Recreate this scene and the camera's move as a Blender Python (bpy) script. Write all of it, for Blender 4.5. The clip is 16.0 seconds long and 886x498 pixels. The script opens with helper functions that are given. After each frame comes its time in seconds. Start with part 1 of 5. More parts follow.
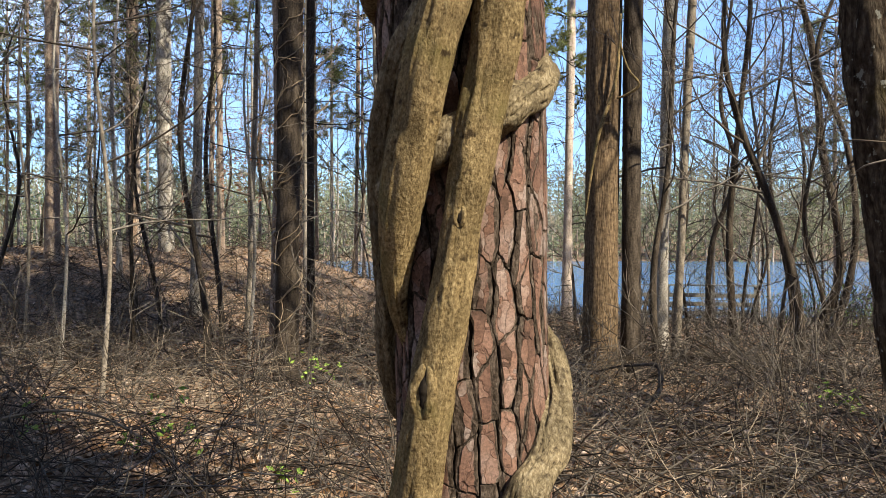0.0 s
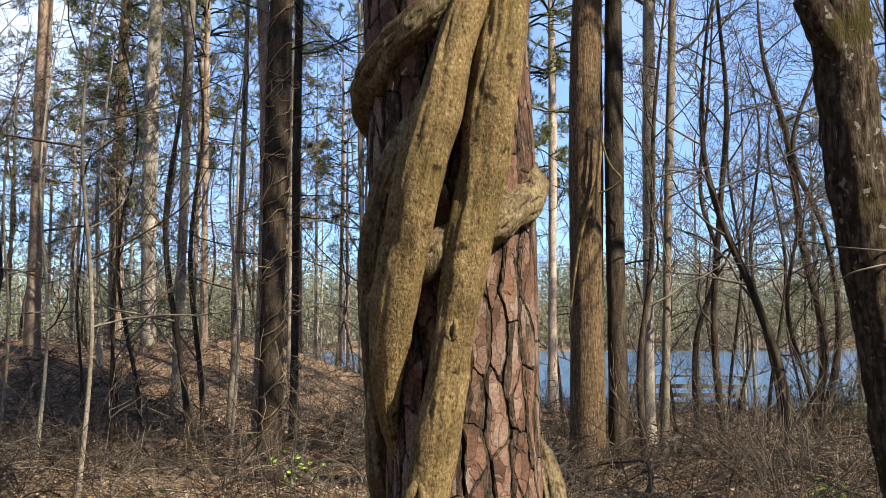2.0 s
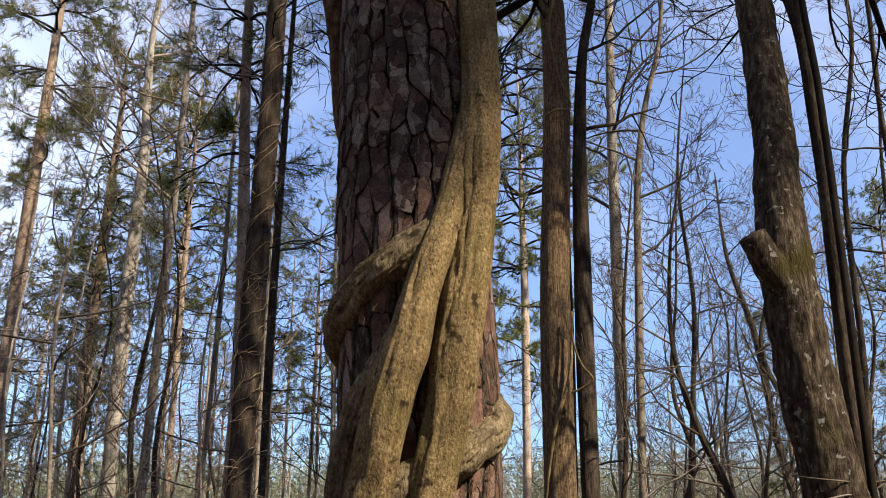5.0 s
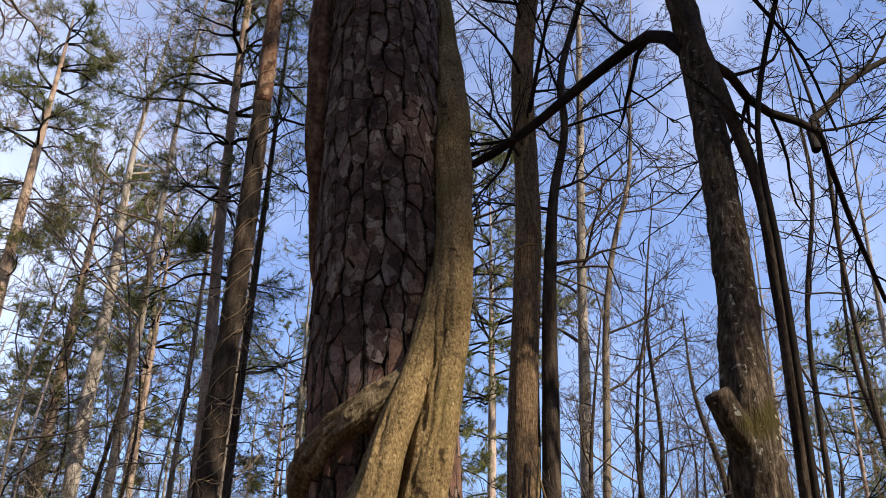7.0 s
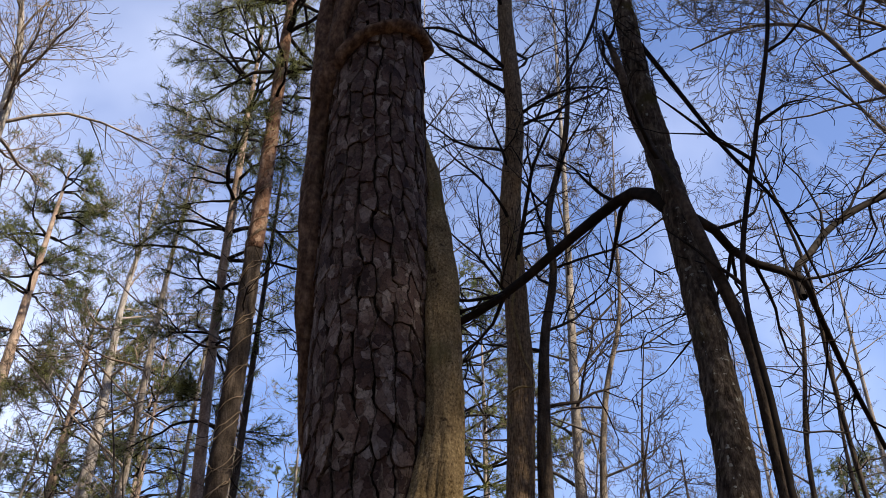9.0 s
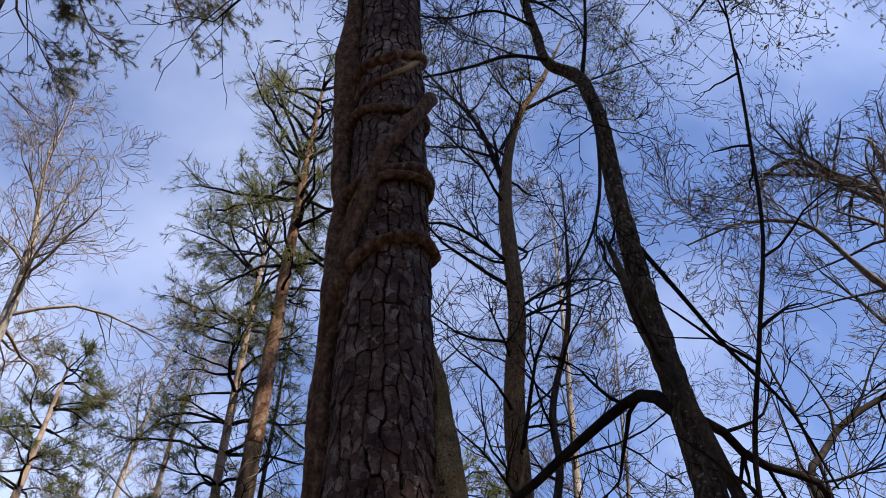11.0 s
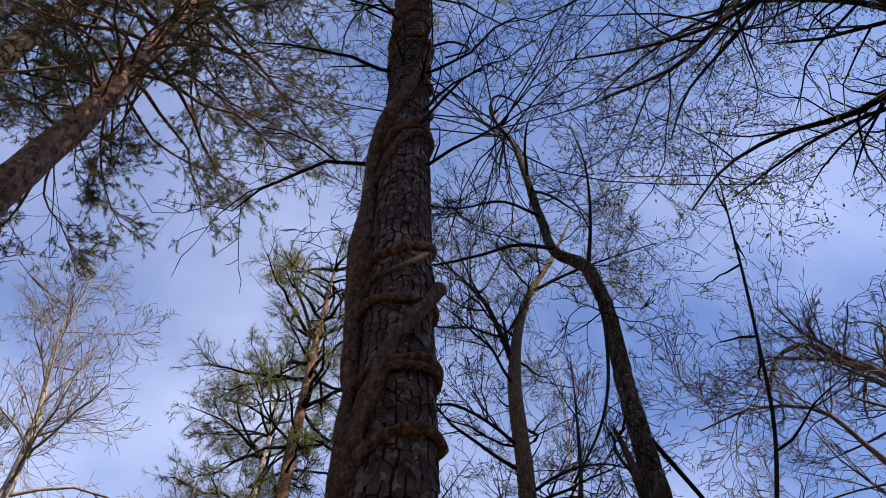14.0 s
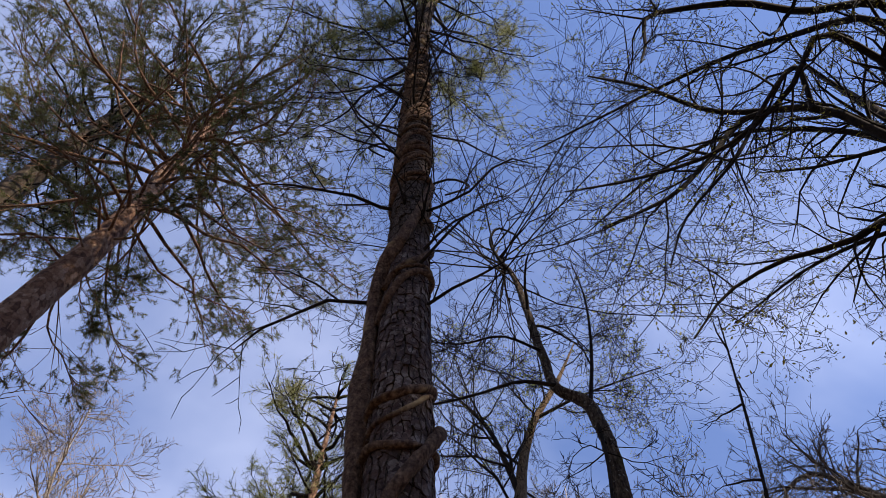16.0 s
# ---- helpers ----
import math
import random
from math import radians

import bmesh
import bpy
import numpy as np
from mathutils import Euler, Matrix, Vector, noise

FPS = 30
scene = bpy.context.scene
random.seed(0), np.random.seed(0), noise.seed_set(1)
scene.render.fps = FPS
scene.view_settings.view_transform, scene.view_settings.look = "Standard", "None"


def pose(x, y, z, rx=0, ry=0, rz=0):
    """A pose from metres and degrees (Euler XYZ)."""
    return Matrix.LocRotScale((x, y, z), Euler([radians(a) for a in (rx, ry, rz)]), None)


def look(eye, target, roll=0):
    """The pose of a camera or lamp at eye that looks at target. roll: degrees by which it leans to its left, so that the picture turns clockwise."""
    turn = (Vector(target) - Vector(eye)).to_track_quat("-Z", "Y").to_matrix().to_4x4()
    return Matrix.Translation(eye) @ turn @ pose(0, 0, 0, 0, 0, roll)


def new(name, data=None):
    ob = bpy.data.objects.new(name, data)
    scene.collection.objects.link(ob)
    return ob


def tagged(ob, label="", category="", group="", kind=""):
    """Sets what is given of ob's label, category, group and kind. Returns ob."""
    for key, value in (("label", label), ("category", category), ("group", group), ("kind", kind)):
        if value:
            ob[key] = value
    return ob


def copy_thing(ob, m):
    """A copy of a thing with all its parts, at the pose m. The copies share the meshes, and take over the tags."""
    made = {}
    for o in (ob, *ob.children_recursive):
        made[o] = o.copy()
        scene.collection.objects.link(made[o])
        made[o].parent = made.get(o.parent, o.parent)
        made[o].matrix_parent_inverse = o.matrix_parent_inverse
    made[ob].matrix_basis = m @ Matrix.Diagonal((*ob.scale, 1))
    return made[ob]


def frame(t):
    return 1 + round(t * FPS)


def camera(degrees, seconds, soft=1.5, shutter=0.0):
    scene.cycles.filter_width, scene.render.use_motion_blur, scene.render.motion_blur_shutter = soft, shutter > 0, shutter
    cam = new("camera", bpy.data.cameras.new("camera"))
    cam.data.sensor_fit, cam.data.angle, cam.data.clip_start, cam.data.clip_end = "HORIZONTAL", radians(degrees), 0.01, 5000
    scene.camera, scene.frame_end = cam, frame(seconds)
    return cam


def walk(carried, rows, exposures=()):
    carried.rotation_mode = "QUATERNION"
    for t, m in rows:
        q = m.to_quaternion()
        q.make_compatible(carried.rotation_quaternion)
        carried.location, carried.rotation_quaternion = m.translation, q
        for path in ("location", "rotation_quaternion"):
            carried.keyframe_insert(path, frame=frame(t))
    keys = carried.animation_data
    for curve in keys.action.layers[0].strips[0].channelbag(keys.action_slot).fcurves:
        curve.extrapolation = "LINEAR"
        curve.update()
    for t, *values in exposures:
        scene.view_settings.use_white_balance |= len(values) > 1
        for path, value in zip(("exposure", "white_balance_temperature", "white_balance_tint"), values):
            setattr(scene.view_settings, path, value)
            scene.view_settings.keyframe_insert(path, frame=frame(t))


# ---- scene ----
from itertools import count

# camera: seconds, eye, target, roll
PATH = [
    (0, (0.047, 0.010, 1.549), (0.0194, 3.0102, 1.5291), 0.04),
    (0.5, (0.046, 0.010, 1.558), (0.0351, 3.0101, 1.5981), -0.13),
    (1, (0.043, 0.015, 1.567), (0.0485, 3.0131, 1.6749), -0.20),
    (1.5, (0.038, 0.015, 1.581), (0.0555, 3.0077, 1.7850), -0.23),
    (2, (0.032, 0.016, 1.593), (0.0586, 3.0021, 1.8754), -0.23),
    (2.5, (0.030, 0.010, 1.606), (0.0643, 2.9881, 1.9695), -0.23),
    (3, (0.029, -0.003, 1.614), (0.0763, 2.9645, 2.0548), -0.13),
    (3.5, (0.034, -0.019, 1.630), (0.0978, 2.9333, 2.1595), -0.06),
    (4, (0.038, -0.038, 1.644), (0.1151, 2.8859, 2.3108), -0.04),
    (4.5, (0.045, -0.056, 1.658), (0.1367, 2.8353, 2.4522), -0.15),
    (7, (0.038, -0.126, 1.714), (0.2352, 2.5716, 3.0113), 1.29),
    (7.5, (0.042, -0.137, 1.733), (0.2506, 2.5122, 3.1241), 1.21),
    (8, (0.044, -0.144, 1.747), (0.2560, 2.4693, 3.2041), 1.01),
    (8.5, (0.046, -0.152, 1.762), (0.2549, 2.4128, 3.3036), 0.48),
    (9, (0.038, -0.163, 1.779), (0.2413, 2.3028, 3.4760), 0.13),
    (11.5, (0.011, -0.224, 1.808), (0.1585, 1.7492, 4.0624), 0.35),
    (12, (0.006, -0.228, 1.806), (0.1386, 1.6664, 4.1286), 0.72),
    (12.5, (0.005, -0.241, 1.801), (0.1252, 1.5798, 4.1816), 1.11),
    (13, (0.009, -0.252, 1.805), (0.1171, 1.4990, 4.2393), 1.34),
    (13.5, (0.012, -0.259, 1.805), (0.1115, 1.4168, 4.2914), 1.44),
    (14, (0.014, -0.278, 1.806), (0.1051, 1.3145, 4.3469), 1.53),
    (14.5, (0.015, -0.300, 1.804), (0.0986, 1.2073, 4.3963), 1.60),
    (15, (0.018, -0.322, 1.808), (0.0926, 1.0995, 4.4490), 1.68),
    (15.5, (0.022, -0.351, 1.812), (0.0869, 0.9891, 4.4951), 1.62),
    (16, (0.023, -0.382, 1.821), (0.0729, 0.8542, 4.5539), 1.89),]
cam = camera(52.9, 16.0, soft=0.5)
walk(cam, [(t, look(e, g, r)) for t, e, g, r in PATH],
     exposures=[(0.0, 1.48, 6650, 2), (4.5, 1.1, 7150, 7), (8.0, 1.06, 6900, 11), (12.0, .97, 6550, 11), (16.0, 1.0, 6750, 14)])

# ---------------------------------------------------------------- light
SUN_AZ, SUN_EL = 132.0, 42.0
world = bpy.data.worlds.new("world")
scene.world = world
world.use_nodes = True
wn, wl = world.node_tree.nodes, world.node_tree.links
bg = wn["Background"]
sky = wn.new("ShaderNodeTexSky")
sky.sky_type = 'NISHITA'
sky.sun_disc = False
sky.sun_elevation, sky.sun_rotation = radians(SUN_EL), radians(SUN_AZ)
sky.altitude = 1500
sky.air_density, sky.dust_density, sky.ozone_density = 1.0, 0.0, 3.0
# thin high cloud over the blue
wt = wn.new("ShaderNodeTexCoord")
wm = wn.new("ShaderNodeMapping")
wm.inputs["Scale"].default_value = (1.0, 1.6, 1.0)
wl.new(wt.outputs["Generated"], wm.inputs[0])
cn = wn.new("ShaderNodeTexNoise")
cn.inputs["Scale"].default_value, cn.inputs["Detail"].default_value, cn.inputs["Roughness"].default_value = 1.9, 5, 0.5
wl.new(wm.outputs[0], cn.inputs["Vector"])
cr = wn.new("ShaderNodeMapRange")
cr.inputs["From Min"].default_value, cr.inputs["From Max"].default_value, cr.inputs["To Max"].default_value = 0.47, 0.86, 0.5
cx = wn.new("ShaderNodeMix")
cx.data_type = 'RGBA'
cx.inputs["B"].default_value = (9.0, 9.6, 11.4, 1)
# the cloud thickens towards the west
ws = wn.new("ShaderNodeSeparateXYZ")
wl.new(wt.outputs["Generated"], ws.inputs[0])
wr = wn.new("ShaderNodeMapRange")
wr.inputs["From Min"].default_value, wr.inputs["From Max"].default_value = 0.5, -0.5
wr.inputs["To Min"].default_value, wr.inputs["To Max"].default_value = -0.03, 0.1
wl.new(ws.outputs["X"], wr.inputs["Value"])
wa = wn.new("ShaderNodeMath")
wl.new(cn.outputs["Fac"], wa.inputs[0])
wl.new(wr.outputs[0], wa.inputs[1])
wl.new(wa.outputs[0], cr.inputs["Value"])
# and thins out overhead and near the horizon
wz = wn.new("ShaderNodeValToRGB")
we = wz.color_ramp.elements
we[0].position, we[0].color = 0.1, (.05, .05, .05, 1)
we[1].position, we[1].color = 0.85, (.48, .48, .48, 1)
for _p, _v in ((.34, .8), (.5, 1.0)):
    _e = we.new(_p)
    _e.color = (_v, _v, _v, 1)
wl.new(ws.outputs["Z"], wz.inputs[0])
wp = wn.new("ShaderNodeMath")
wp.operation = 'MULTIPLY'
wl.new(cr.outputs[0], wp.inputs[0])
wl.new(wz.outputs[0], wp.inputs[1])
wl.new(wp.outputs[0], cx.inputs["Factor"])
tint = wn.new("ShaderNodeMix")
tint.data_type, tint.blend_type = 'RGBA', 'MULTIPLY'
tint.inputs["Factor"].default_value = 1.0

# the blue deepens the low sky a little on this clear day
sep = wn.new("ShaderNodeSeparateXYZ")
wl.new(wt.outputs["Generated"], sep.inputs[0])
low = wn.new("ShaderNodeMapRange")
low.inputs["From Min"].default_value, low.inputs["From Max"].default_value = 0.0, 0.45
wl.new(sep.outputs["Z"], low.inputs["Value"])
grad = wn.new("ShaderNodeMix")
grad.data_type = 'RGBA'
grad.inputs["A"].default_value, grad.inputs["B"].default_value = (.36, .48, .64, 1), (1.24, 1.15, 1.26, 1)
wl.new(low.outputs[0], grad.inputs["Factor"])
wl.new(grad.outputs["Result"], tint.inputs["B"])
wl.new(sky.outputs[0], tint.inputs["A"])
wl.new(tint.outputs["Result"], cx.inputs["A"])
wl.new(cx.outputs["Result"], bg.inputs[0])
bg.inputs[1].default_value = 0.12

sun = new("sun", bpy.data.lights.new("sun", "SUN"))
sun.data.energy, sun.data.angle, sun.data.color = 5.0, radians(0.5), (1.0, 0.9, 0.74)
SUN_DIR = Vector((math.sin(radians(SUN_AZ)) * math.cos(radians(SUN_EL)), math.cos(radians(SUN_AZ)) * math.cos(radians(SUN_EL)), math.sin(radians(SUN_EL))))
sun.matrix_world = look(SUN_DIR * 60, (0, 0, 0))


# ---------------------------------------------------------------- materials
def material(name, stops, scale=(8, 8, 8), detail=5, rough=0.9, bump=0.3, bscale=None, fine=60, spots=None, vary=0.0, island=False, spec=0.05, depth=0.01, through_light=0.0):
    """Noise-coloured surface. stops: colours along the noise; spots: (colour, scale, low, high) for lichen or moss; vary: random value per object."""
    m = bpy.data.materials.new(name)
    m.use_nodes = True
    n, l = m.node_tree.nodes, m.node_tree.links
    b = n["Principled BSDF"]
    tc = n.new("ShaderNodeTexCoord")
    mp = n.new("ShaderNodeMapping")
    mp.inputs["Scale"].default_value = scale
    l.new(tc.outputs["Object"], mp.inputs[0])
    nz = n.new("ShaderNodeTexNoise")
    nz.inputs["Scale"].default_value, nz.inputs["Detail"].default_value, nz.inputs["Roughness"].default_value = 1.0, detail, 0.62
    l.new(mp.outputs[0], nz.inputs["Vector"])
    ramp = n.new("ShaderNodeValToRGB")
    el = ramp.color_ramp.elements
    lo, hi = 0.32, 0.68
    for i, c in enumerate(stops):
        p = lo + (hi - lo) * i / max(1, len(stops) - 1)
        e = el[i] if i < 2 else el.new(p)
        e.position = p
        e.color = (*c, 1)
    l.new(nz.outputs["Fac"], ramp.inputs[0])
    colour = ramp.outputs[0]
    nf = n.new("ShaderNodeTexNoise")
    nf.inputs["Scale"].default_value, nf.inputs["Detail"].default_value = fine, 4
    l.new(tc.outputs["Object"], nf.inputs["Vector"])
    mul = n.new("ShaderNodeMix")
    mul.data_type, mul.blend_type = 'RGBA', 'MULTIPLY'
    mul.inputs["Factor"].default_value = 0.5
    l.new(colour, mul.inputs["A"])
    fr = n.new("ShaderNodeMapRange")
    fr.inputs["From Min"].default_value, fr.inputs["From Max"].default_value = 0.3, 0.7
    fr.inputs["To Min"].default_value, fr.inputs["To Max"].default_value = 0.2, 1.8
    l.new(nf.outputs["Fac"], fr.inputs["Value"])
    l.new(fr.outputs[0], mul.inputs["B"])
    colour = mul.outputs["Result"]
    for sc, ssc, s0, s1 in spots or ():
        ns = n.new("ShaderNodeTexNoise")
        ns.inputs["Scale"].default_value, ns.inputs["Detail"].default_value = ssc, 4
        l.new(tc.outputs["Object"], ns.inputs["Vector"])
        sr = n.new("ShaderNodeMapRange")
        sr.inputs["From Min"].default_value, sr.inputs["From Max"].default_value = s0, s1
        l.new(ns.outputs["Fac"], sr.inputs["Value"])
        mx = n.new("ShaderNodeMix")
        mx.data_type = 'RGBA'
        mx.inputs["B"].default_value = (*sc, 1)
        l.new(sr.outputs[0], mx.inputs["Factor"])
        l.new(colour, mx.inputs["A"])
        colour = mx.outputs["Result"]
    if vary:
        if island:
            src = n.new("ShaderNodeNewGeometry").outputs["Random Per Island"]
        else:
            src = n.new("ShaderNodeObjectInfo").outputs["Random"]
        vr = n.new("ShaderNodeMapRange")
        vr.inputs["To Min"].default_value, vr.inputs["To Max"].default_value = 1 - vary, 1 + vary
        l.new(src, vr.inputs["Value"])
        hs = n.new("ShaderNodeHueSaturation")
        l.new(vr.outputs[0], hs.inputs["Value"])
        l.new(colour, hs.inputs["Color"])
        sr2 = n.new("ShaderNodeMapRange")
        sr2.inputs["To Min"].default_value, sr2.inputs["To Max"].default_value = 1.15, 0.7
        l.new(src, sr2.inputs["Value"])
        l.new(sr2.outputs[0], hs.inputs["Saturation"])
        colour = hs.outputs["Color"]
    l.new(colour, b.inputs["Base Color"])
    if through_light:                                         # thin leaves let some light pass
        tr = n.new("ShaderNodeBsdfTranslucent")
        l.new(colour, tr.inputs["Color"])
        ms = n.new("ShaderNodeMixShader")
        ms.inputs[0].default_value = through_light
        l.new(b.outputs[0], ms.inputs[1])
        l.new(tr.outputs[0], ms.inputs[2])
        l.new(ms.outputs[0], n["Material Output"].inputs["Surface"])
    b.inputs["Roughness"].default_value = rough
    b.inputs["Specular IOR Level"].default_value = spec
    if bump:
        mb = n.new("ShaderNodeMapping")
        mb.inputs["Scale"].default_value = bscale or scale
        l.new(tc.outputs["Object"], mb.inputs[0])
        nb = n.new("ShaderNodeTexNoise")
        nb.inputs["Scale"].default_value, nb.inputs["Detail"].default_value, nb.inputs["Roughness"].default_value = 1.0, 6, 0.65
        l.new(mb.outputs[0], nb.inputs["Vector"])
        bp = n.new("ShaderNodeBump")
        bp.inputs["Strength"].default_value, bp.inputs["Distance"].default_value = bump, depth
        l.new(nb.outputs["Fac"], bp.inputs["Height"])
        l.new(bp.outputs[0], b.inputs["Normal"])
    return m


def scaly_bark(name, stops, edge, scale, vary=.15, island=False, rough=.85, depth=.004):
    """Bark that flakes in thin ragged scales: each scale has its own tone and height, with a dark rim."""
    m = bpy.data.materials.new(name)
    m.use_nodes = True
    n, l = m.node_tree.nodes, m.node_tree.links
    b = n["Principled BSDF"]
    tc = n.new("ShaderNodeTexCoord")
    warp = n.new("ShaderNodeTexNoise")
    warp.inputs["Scale"].default_value, warp.inputs["Detail"].default_value = 26, 6
    l.new(tc.outputs["Object"], warp.inputs["Vector"])
    push = n.new("ShaderNodeVectorMath")
    push.operation = 'MULTIPLY_ADD'
    push.inputs[1].default_value = (.05, .05, .07)
    l.new(warp.outputs["Color"], push.inputs[0])
    l.new(tc.outputs["Object"], push.inputs[2])
    mp = n.new("ShaderNodeMapping")
    mp.inputs["Scale"].default_value = scale
    l.new(push.outputs[0], mp.inputs[0])
    cell, rim = n.new("ShaderNodeTexVoronoi"), n.new("ShaderNodeTexVoronoi")
    rim.feature = 'DISTANCE_TO_EDGE'
    for v in (cell, rim):
        v.inputs["Scale"].default_value = 1.0
        l.new(mp.outputs[0], v.inputs["Vector"])
    one = n.new("ShaderNodeSeparateColor")
    l.new(cell.outputs["Color"], one.inputs[0])
    cloud = n.new("ShaderNodeTexNoise")
    cloud.inputs["Scale"].default_value, cloud.inputs["Detail"].default_value = 13, 7
    l.new(tc.outputs["Object"], cloud.inputs["Vector"])
    blend = n.new("ShaderNodeMix")
    blend.inputs["Factor"].default_value = .62
    l.new(one.outputs[0], blend.inputs["A"])
    l.new(cloud.outputs["Fac"], blend.inputs["B"])
    ramp = n.new("ShaderNodeValToRGB")
    el = ramp.color_ramp.elements
    for i, c in enumerate(stops):
        p = .28 + .44 * i / (len(stops) - 1)
        e = el[i] if i < 2 else el.new(p)
        e.position, e.color = p, (*c, 1)
    l.new(blend.outputs["Result"], ramp.inputs[0])
    grain = n.new("ShaderNodeTexNoise")
    grain.inputs["Scale"].default_value, grain.inputs["Detail"].default_value, grain.inputs["Roughness"].default_value = 150, 5, .7
    l.new(tc.outputs["Object"], grain.inputs["Vector"])
    gr = n.new("ShaderNodeMapRange")
    gr.inputs["From Min"].default_value, gr.inputs["From Max"].default_value = .3, .7
    gr.inputs["To Min"].default_value, gr.inputs["To Max"].default_value = .55, 1.45
    l.new(grain.outputs["Fac"], gr.inputs["Value"])
    mul = n.new("ShaderNodeMix")
    mul.data_type, mul.blend_type = 'RGBA', 'MULTIPLY'
    mul.inputs["Factor"].default_value = 1.0
    l.new(ramp.outputs[0], mul.inputs["A"])
    l.new(gr.outputs[0], mul.inputs["B"])
    rr = n.new("ShaderNodeMapRange")
    rr.inputs["From Min"].default_value, rr.inputs["From Max"].default_value = 0.0, .045
    rr.inputs["To Min"].default_value, rr.inputs["To Max"].default_value = .42, 0.0
    l.new(rim.outputs["Distance"], rr.inputs["Value"])
    mx = n.new("ShaderNodeMix")
    mx.data_type = 'RGBA'
    mx.inputs["B"].default_value = (*edge, 1)
    l.new(rr.outputs[0], mx.inputs["Factor"])
    l.new(mul.outputs["Result"], mx.inputs["A"])
    src = n.new("ShaderNodeNewGeometry").outputs["Random Per Island"] if island else n.new("ShaderNodeObjectInfo").outputs["Random"]
    vr = n.new("ShaderNodeMapRange")
    vr.inputs["To Min"].default_value, vr.inputs["To Max"].default_value = 1 - vary, 1 + vary
    l.new(src, vr.inputs["Value"])
    hs = n.new("ShaderNodeHueSaturation")
    l.new(vr.outputs[0], hs.inputs["Value"])
    l.new(mx.outputs["Result"], hs.inputs["Color"])
    l.new(hs.outputs["Color"], b.inputs["Base Color"])
    # heights: one step a scale, a groove at its rim, grain over all
    h1 = n.new("ShaderNodeMath")
    h1.operation = 'MULTIPLY_ADD'
    h1.inputs[1].default_value = .35
    l.new(grain.outputs["Fac"], h1.inputs[0])
    l.new(blend.outputs["Result"], h1.inputs[2])
    h2 = n.new("ShaderNodeMath")
    h2.operation = 'MULTIPLY_ADD'
    h2.inputs[1].default_value = -.5
    l.new(rr.outputs[0], h2.inputs[0])
    l.new(h1.outputs[0], h2.inputs[2])
    bp = n.new("ShaderNodeBump")
    bp.inputs["Strength"].default_value, bp.inputs["Distance"].default_value = 1.0, depth
    l.new(h2.outputs[0], bp.inputs["Height"])
    l.new(bp.outputs[0], b.inputs["Normal"])
    b.inputs["Roughness"].default_value = rough
    b.inputs["Specular IOR Level"].default_value = .12
    return m


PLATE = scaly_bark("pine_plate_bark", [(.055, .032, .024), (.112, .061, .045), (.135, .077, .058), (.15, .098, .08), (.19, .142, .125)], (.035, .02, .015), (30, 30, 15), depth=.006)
# upper plates: finer scales, with the upper bole's shade put into the tone
PLATE_SHADED = scaly_bark("shaded_upper_bark", [(.026, .014, .011), (.053, .03, .022), (.071, .043, .033), (.105, .074, .06), (.17, .137, .116)], (.013, .008, .006), (40, 40, 26), vary=.2, island=True, depth=.009, rough=.75)
LAYER = material("layered_bark", [(.018, .013, .01), (.055, .04, .031), (.12, .092, .075)], (90, 90, 40), rough=.95, bump=1.0, bscale=(130, 130, 60), fine=180, depth=.008)
# dark inner bark, blackened further to hold the shade between plates
FISSURE = material("fissure_shade_bark", [(.008, .006, .005), (.022, .017, .013)], (20, 20, 8), bump=.8, bscale=(50, 50, 14))
VINE = material("vine_bark", [(.055, .037, .018), (.13, .09, .044), (.185, .133, .069), (.28, .208, .114)], (170, 170, 120), detail=7, rough=.9, bump=1.0, bscale=(190, 190, 130), fine=10, spots=[((.095, .078, .028), 6, .54, .76), ((.04, .027, .015), 26, .64, .71), ((.3, .225, .13), 90, .68, .76)], depth=.006)
VINE_GREY = material("grey_vine_bark", [(.04, .03, .02), (.115, .086, .052), (.165, .128, .08), (.24, .195, .135)], (150, 150, 75), detail=6, rough=.9, bump=1.0, bscale=(120, 120, 50), fine=14, spots=[((.035, .026, .018), 20, .6, .7)], depth=.01)
# darker brown vine bark with pale patches, for the high coils
VINE_HIGH = material("upper_vine_bark", [(.036, .022, .015), (.088, .054, .036), (.158, .104, .068)], (45, 45, 20), rough=.9, bump=1.0, bscale=(120, 120, 40), fine=70, spots=[((.3, .215, .115), 3.5, .6, .72)], depth=.008)
BARK_TAN = material("ridged_tan_bark", [(.05, .031, .019), (.13, .087, .053), (.19, .134, .084)], (75, 75, 7), detail=4, rough=.95, bump=1.0, bscale=(85, 85, 8), fine=26, depth=.03)
BARK_DARK = material("dark_bark", [(.02, .015, .012), (.046, .035, .027), (.085, .066, .052)], (12, 12, 3), rough=.95, bump=1.0, bscale=(38, 38, 9), fine=60, depth=.02)
BARK_GREY = material("grey_bark", [(.12, .1, .081), (.21, .177, .147), (.3, .26, .222)], (9, 9, 3), rough=.95, bump=.8, bscale=(34, 34, 9), fine=45, depth=.015, vary=.25)
BARK_PINE = material("far_pine_bark", [(.14, .095, .071), (.27, .193, .147), (.37, .285, .226)], (7, 7, 3), rough=.95, bump=1.0, bscale=(22, 22, 9), fine=40, depth=.025, vary=.25)
BARK_RED = scaly_bark("red_pine_bark", [(.07, .036, .023), (.15, .08, .05), (.22, .128, .082), (.29, .195, .14)], (.02, .012, .009), (16, 16, 9), depth=.03)
